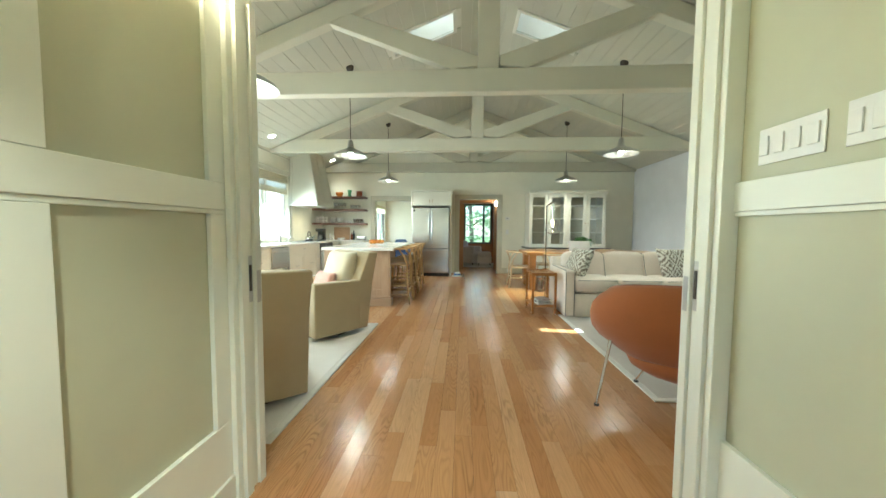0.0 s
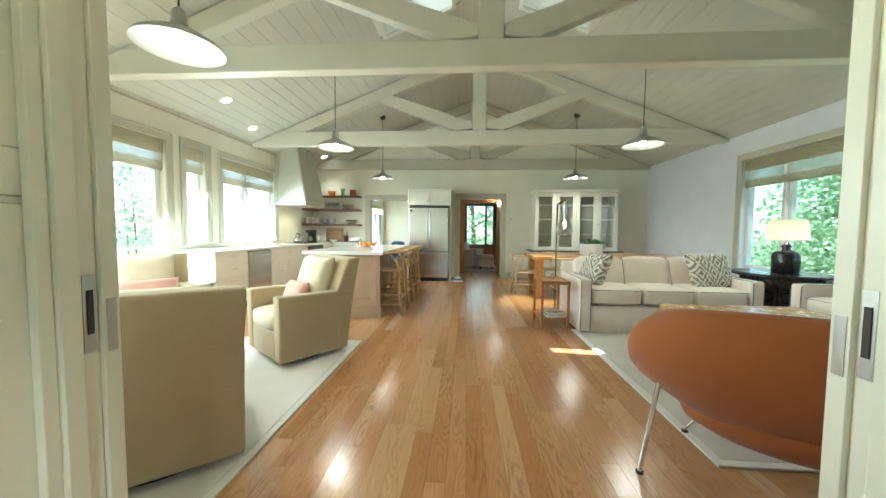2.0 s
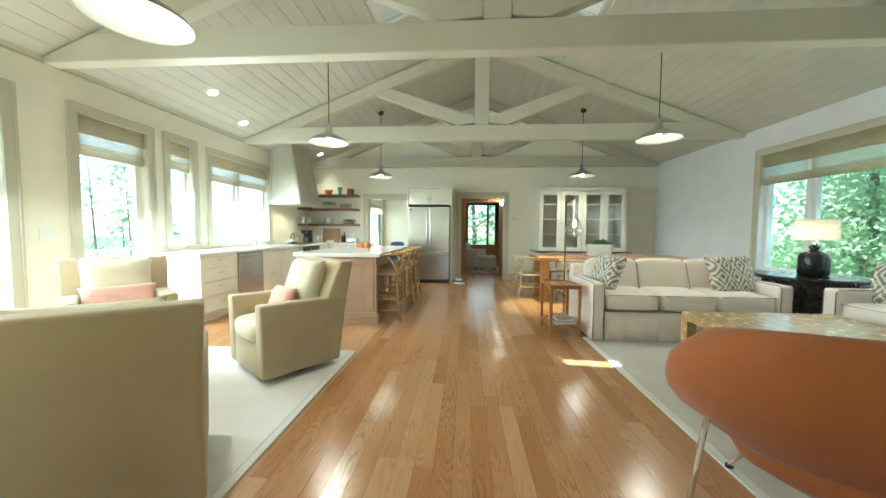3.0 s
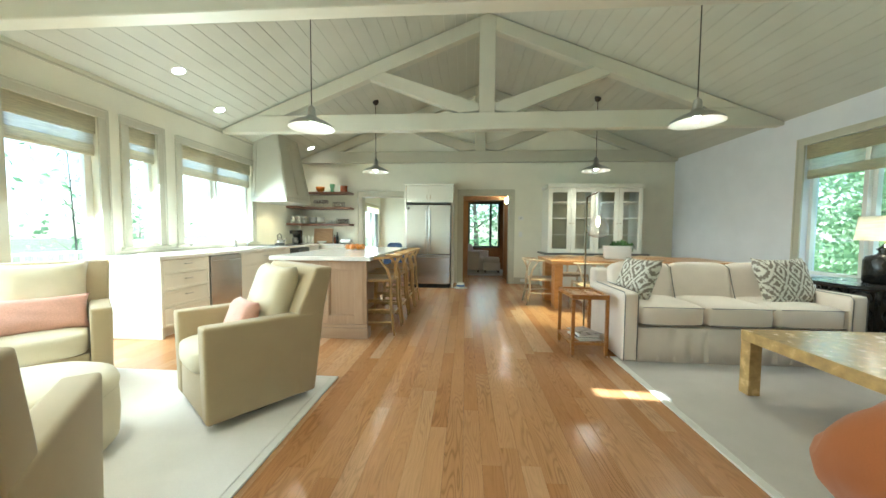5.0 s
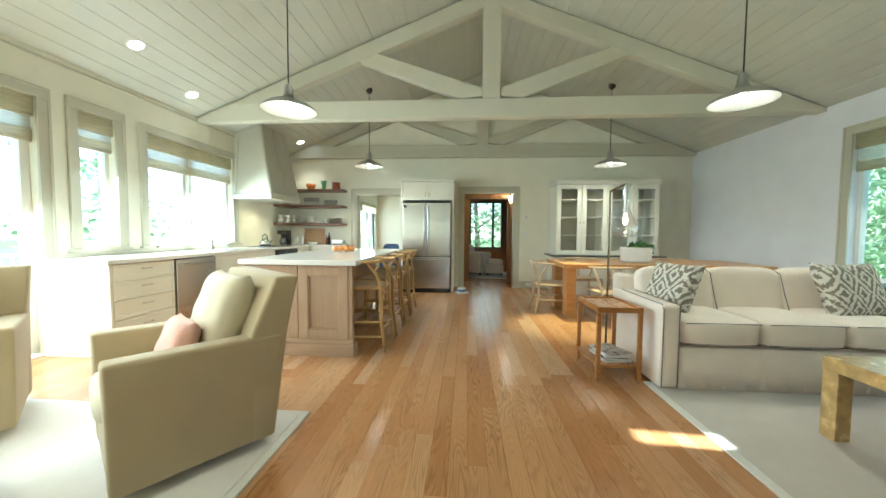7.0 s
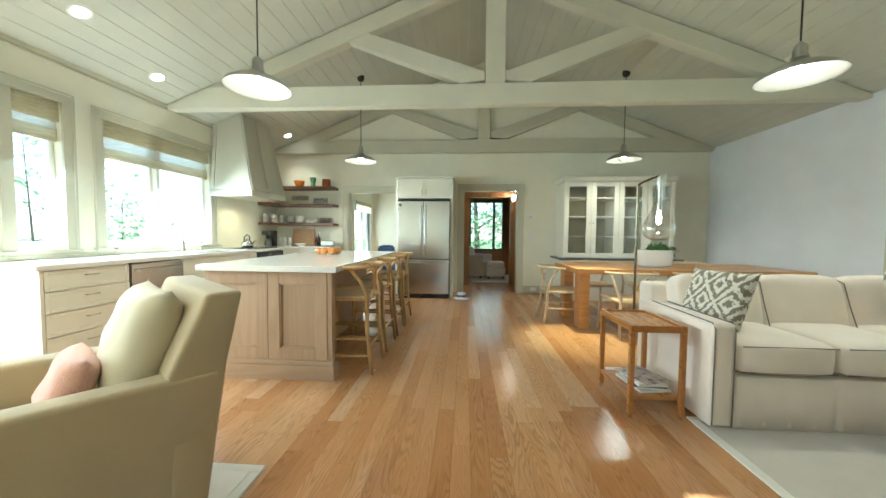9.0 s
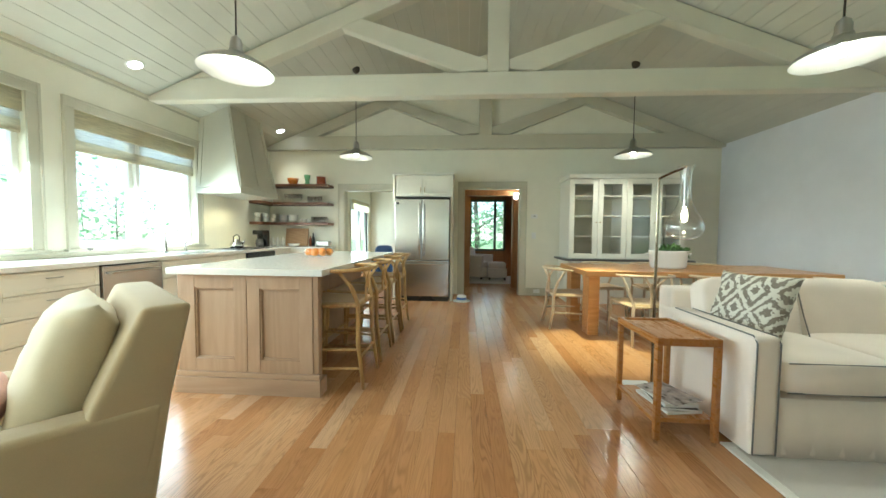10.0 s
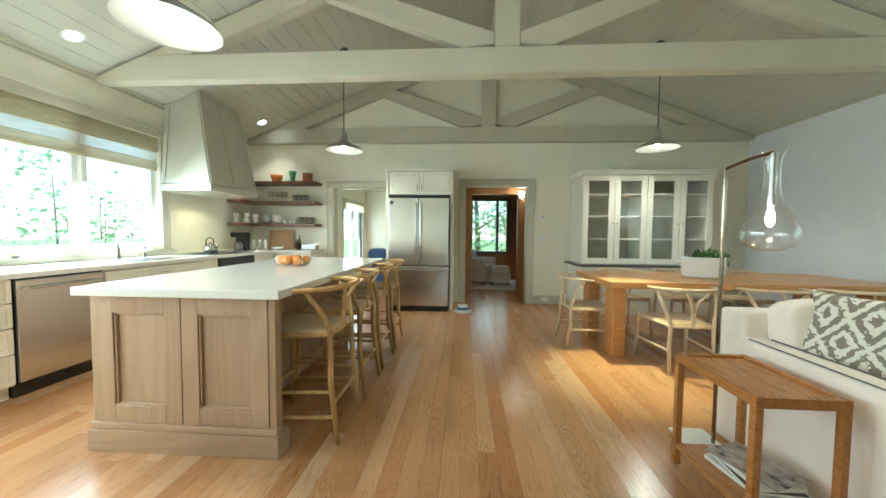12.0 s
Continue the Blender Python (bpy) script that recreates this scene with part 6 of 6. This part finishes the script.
part("tub", turned([(0, 0), (0.21, 0), (0.235, 0.02), (0.25, 0.17), (0.262, 0.185), (0.245, 0.185), (0.22, 0.03), (0, 0.02)], 40, (0, 0, 0), 1.0, 0.6), ENAMEL, pl, "", True)
for s in (-1, 1):
    part("handle", bar([(s * 0.25, -0.04, 0.14), (s * 0.29, -0.03, 0.15), (s * 0.29, 0.03, 0.15), (s * 0.25, 0.04, 0.14)], 0.007), ENAMEL, pl)
part("soil", turned([(0, 0.15), (0.23, 0.15), (0.23, 0.155), (0, 0.158)], 30, (0, 0, 0), 1.0, 0.58), BARK, pl)


def leaf_cloud(bm, n, centre, radii, size, rng, up=0.0):
    for _ in range(n):
        while True:
            p = Vector((rng.uniform(-1, 1), rng.uniform(-1, 1), rng.uniform(-1, 1)))
            if 0.15 < p.length < 1:
                break
        o = Vector(centre) + Vector((p.x * radii[0], p.y * radii[1], p.z * radii[2]))
        s = size * rng.uniform(0.6, 1.3)
        d = Vector((rng.uniform(-1, 1), rng.uniform(-1, 1), rng.uniform(-0.6, 0.8) + up)).normalized()
        a = d.orthogonal().normalized()
        b = d.cross(a)
        q = rng.uniform(0, 6.28)
        w = math.cos(q) * a + math.sin(q) * b
        nrm = d.cross(w)
        pts = (o, o + d * s * 0.5 + w * s * 0.3 + nrm * s * 0.06, o + d * s, o + d * s * 0.5 - w * s * 0.3 + nrm * s * 0.06)
        bm.faces.new([bm.verts.new(v) for v in pts])


rng = random.Random(4)
bm = bmesh.new()
leaf_cloud(bm, 220, (0.05, 0, 0.185), (0.2, 0.11, 0.035), 0.055, rng, 0.4)
leaf_cloud(bm, 40, (0.19, -0.06, 0.16), (0.07, 0.06, 0.05), 0.05, rng, -0.4)
part("foliage", bm, HERB, pl, "green succulent leaves")

# ---- china cabinet ----
hc = thing("china_cabinet", "grey-cream built-in china cabinet with glazed doors", "china cabinet")
HX0, HX1, HY = 1.33, 3.27, 8.72
part("base_body", bx(HX0 - 0.02, HX1 + 0.02, 8.63, B - 0.02, 0.0, 0.735, 0.003), CAB, hc)
part("counter", bx(HX0 - 0.09, HX1 + 0.09, 8.57, B - 0.02, 0.736, 0.768, 0.003), SLATE, hc, "dark stone counter")
part("case_side", bx(HX0, HX0 + 0.02, HY + 0.022, B - 0.02, 0.77, 2.15), CAB, hc)
part("case_side", bx(HX1 - 0.02, HX1, HY + 0.022, B - 0.02, 0.77, 2.15), CAB, hc)
part("case_top", bx(HX0 + 0.021, HX1 - 0.021, HY + 0.022, B - 0.02, 2.12, 2.15), CAB, hc)
# the back is set darker than the case sides
part("case_back", bx(HX0 + 0.021, HX1 - 0.021, B - 0.035, B - 0.02, 0.77, 2.119), DIMBACK, hc, "back in a darker tone than the case")
part("case_bottom", bx(HX0 + 0.021, HX1 - 0.021, HY + 0.022, B - 0.036, 0.77, 0.80), CAB, hc)
part("divider", bx((HX0 + HX1) / 2 - 0.02, (HX0 + HX1) / 2 + 0.02, HY + 0.022, B - 0.036, 0.801, 2.119), CAB, hc)
part("cornice", bx(HX0 - 0.025, HX1 + 0.025, HY - 0.025, B - 0.02, 2.151, 2.235, 0.012), CAB, hc)
for z in (1.15, 1.51, 1.85):
    for a, b2 in ((HX0 + 0.021, (HX0 + HX1) / 2 - 0.021), ((HX0 + HX1) / 2 + 0.021, HX1 - 0.021)):
        part("shelf", bx(a, b2, HY + 0.05, B - 0.037, z, z + 0.02), CAB, hc)
q = (HX1 - HX0) / 4
for k in range(4):
    a, b2 = HX0 + q * k + 0.003, HX0 + q * (k + 1) - 0.003
    bm = bmesh.new()
    for p in ((a, a + 0.085, 0.775, 2.145), (b2 - 0.085, b2, 0.775, 2.145), (a + 0.085, b2 - 0.085, 0.775, 0.86), (a + 0.085, b2 - 0.085, 2.06, 2.145)):
        box(bm, p[0], p[1], HY, HY + 0.02, p[2], p[3], 0.002, 1)
    f = part("door", bm, CAB, hc)
    part("pane", bx(a + 0.08, b2 - 0.08, HY + 0.009, HY + 0.013, 0.855, 2.065), PANE, f, "clear glass pane").visible_shadow = False
    kx = b2 - 0.03 if k % 2 == 0 else a + 0.03
    part("knob", turned([(0, 0), (0.006, 0), (0.012, 0.02), (0.0, 0.024)], 10), BRASS, f).matrix_local = Matrix.Translation((kx, HY, 1.4)) @ pose(0, 0, 0, 90)

# ---- outdoors ----
solid("ground", bx(-120, 120, -120, 140, -1.6, -1.5), GRASS, "lawn and woodland floor round the house", "ground")
dk = thing("deck", "weathered board deck outside the tall doors", "deck")
for k in range(16):
    x = L - 0.22 - 0.15 * (k + 1)
    part("board", bx(x, x + 0.142, 0.5, 8.5, -0.09, -0.06), DECK, dk)
part("joist", bx(L - 2.6, L - 0.22, 0.5, 8.5, -0.3, -0.095), DECK, dk)
for y in (0.6, 4.5, 8.4):
    part("footing", bx(L - 2.5, L - 2.38, y - 0.06, y + 0.06, -1.5, -0.31), DECK, dk)
rl = thing("deck_railing", "pale deck railing with slim balusters", "railing")
part("top_rail", bx(L - 2.62, L - 2.52, 0.5, 8.5, 0.80, 0.84), WHITE, rl)
part("bottom_rail", bx(L - 2.60, L - 2.54, 0.5, 8.5, 0.0, 0.05), WHITE, rl)
for k in range(58):
    y = 0.6 + k * 0.137
    part("baluster", bx(L - 2.585, L - 2.555, y, y + 0.03, 0.051, 0.799), WHITE, rl)
for y in (0.52, 3.1, 5.7, 8.4):
    part("post", bx(L - 2.61, L - 2.53, y, y + 0.09, -0.3, 0.0), WHITE, rl)


def tree(x, y, h, seed, n=900, girth=1.0, leaf=0.26):
    rng = random.Random(seed)
    t = thing("tree", "leafy broadleaf tree in the garden", "tree", Matrix.Translation((x, y, -1.5)), "garden trees")
    bm = bmesh.new()
    lean = Vector((rng.uniform(-0.4, 0.4), rng.uniform(-0.4, 0.4), 0))
    tube(bm, [(0, 0, 0), lean * 0.3 + Vector((0, 0, h * 0.35)), lean * 0.7 + Vector((0, 0, h * 0.7)), lean + Vector((0, 0, h * 0.95))], [g * girth for g in (0.16, 0.12, 0.07, 0.02)], 8)
    tips = []
    for k in range(11):
        z = h * rng.uniform(0.15, 0.85)
        a = rng.uniform(0, 6.28)
        r = rng.uniform(1.0, 2.2) * (1.15 - z / h)
        s = lean * (z / h)
        e = s + Vector((math.cos(a) * r, math.sin(a) * r, z + r * 0.45))
        tube(bm, [s + Vector((0, 0, z)), (s + Vector((0, 0, z)) + e) / 2 + Vector((0, 0, 0.1)), e], [g * girth for g in (0.05, 0.035, 0.012)], 6)
        tips.append(e)
    part("trunk", bm, BARK, t, "grey-brown bark", True)
    bm = bmesh.new()
    for e in tips + [lean + Vector((0, 0, h * 0.95))]:
        leaf_cloud(bm, n // 12, e, (1.0, 1.0, 0.75), leaf, rng)
    part("crown", bm, LEAF, t, "loose green leaves")


rng0 = random.Random(11)
for k in range(9):
    tree(L - 15 - rng0.uniform(0, 9), -4 + k * 3.2 + rng0.uniform(-0.4, 0.4), rng0.uniform(6, 9), 30 + k, 200, 0.25)
for k in range(8):
    tree(R + 4.0 + rng0.uniform(0, 3), -1 + k * 1.7 + rng0.uniform(-0.4, 0.4), rng0.uniform(5, 8), 60 + k, 5200, 1.0, 0.165)
for k in range(3):
    tree(-2 + k * 2.2, 17.5 + rng0.uniform(0, 2), rng0.uniform(5, 7), 90 + k, 2600, 1.0, 0.18)
for k in range(3):
    tree(-13 - k * 1.5, 11.5 + k * 2.6, rng0.uniform(5, 7), 120 + k, 240, 0.25)

# ---- oak floor boards ----
unit = bmesh.new()
box(unit, 0, 1, 0, 1, 0, 1)
me = mesh_of("floor_board", unit, FLOOR)
FLOOR_OB = bpy.data.objects["floor"]
rngf = random.Random(21)
rest = bmesh.new()
BW = 0.1
SPANS = [(L, R, F - 0.17, B + 0.15), (HL, HR, -2.7, F - 0.171), (-3.5, -0.88, B + 0.151, 13.4), (-0.6, 0.7, B + 0.151, 10.2), (-0.87, 2.4, 10.201, 12.62)]
count = 0
for sx0, sx1, sy0, sy1 in SPANS:
    x = sx0
    while x < sx1 - 0.005:
        x1 = min(x + BW, sx1)
        y = sy0 - rngf.uniform(0, 1.2)
        while y < sy1:
            ln = rngf.uniform(0.7, 2.1)
            a, b2 = max(y, sy0), min(y + ln, sy1)
            y += ln
            if b2 - a < 0.02:
                continue
            near = -1.5 < x < 1.1 and 1.3 < (a + b2) / 2 < 9.4 and count < 290
            if near:
                ob = new("floor_board", me)
                ob.parent = FLOOR_OB
                ob.location = (x + 0.0006, a + 0.0006, -0.02)
                ob.scale = (x1 - x - 0.0012, b2 - a - 0.0012, 0.02)
                count += 1
            else:
                box(rest, x + 0.0006, x1 - 0.0006, a + 0.0006, b2 - 0.0006, -0.02, 0)
        x += BW
ob = part("floor_boards", rest, FLOOR, FLOOR_OB)
tagged(ob, "oak boards of the outer floor", "", "", "stuff")
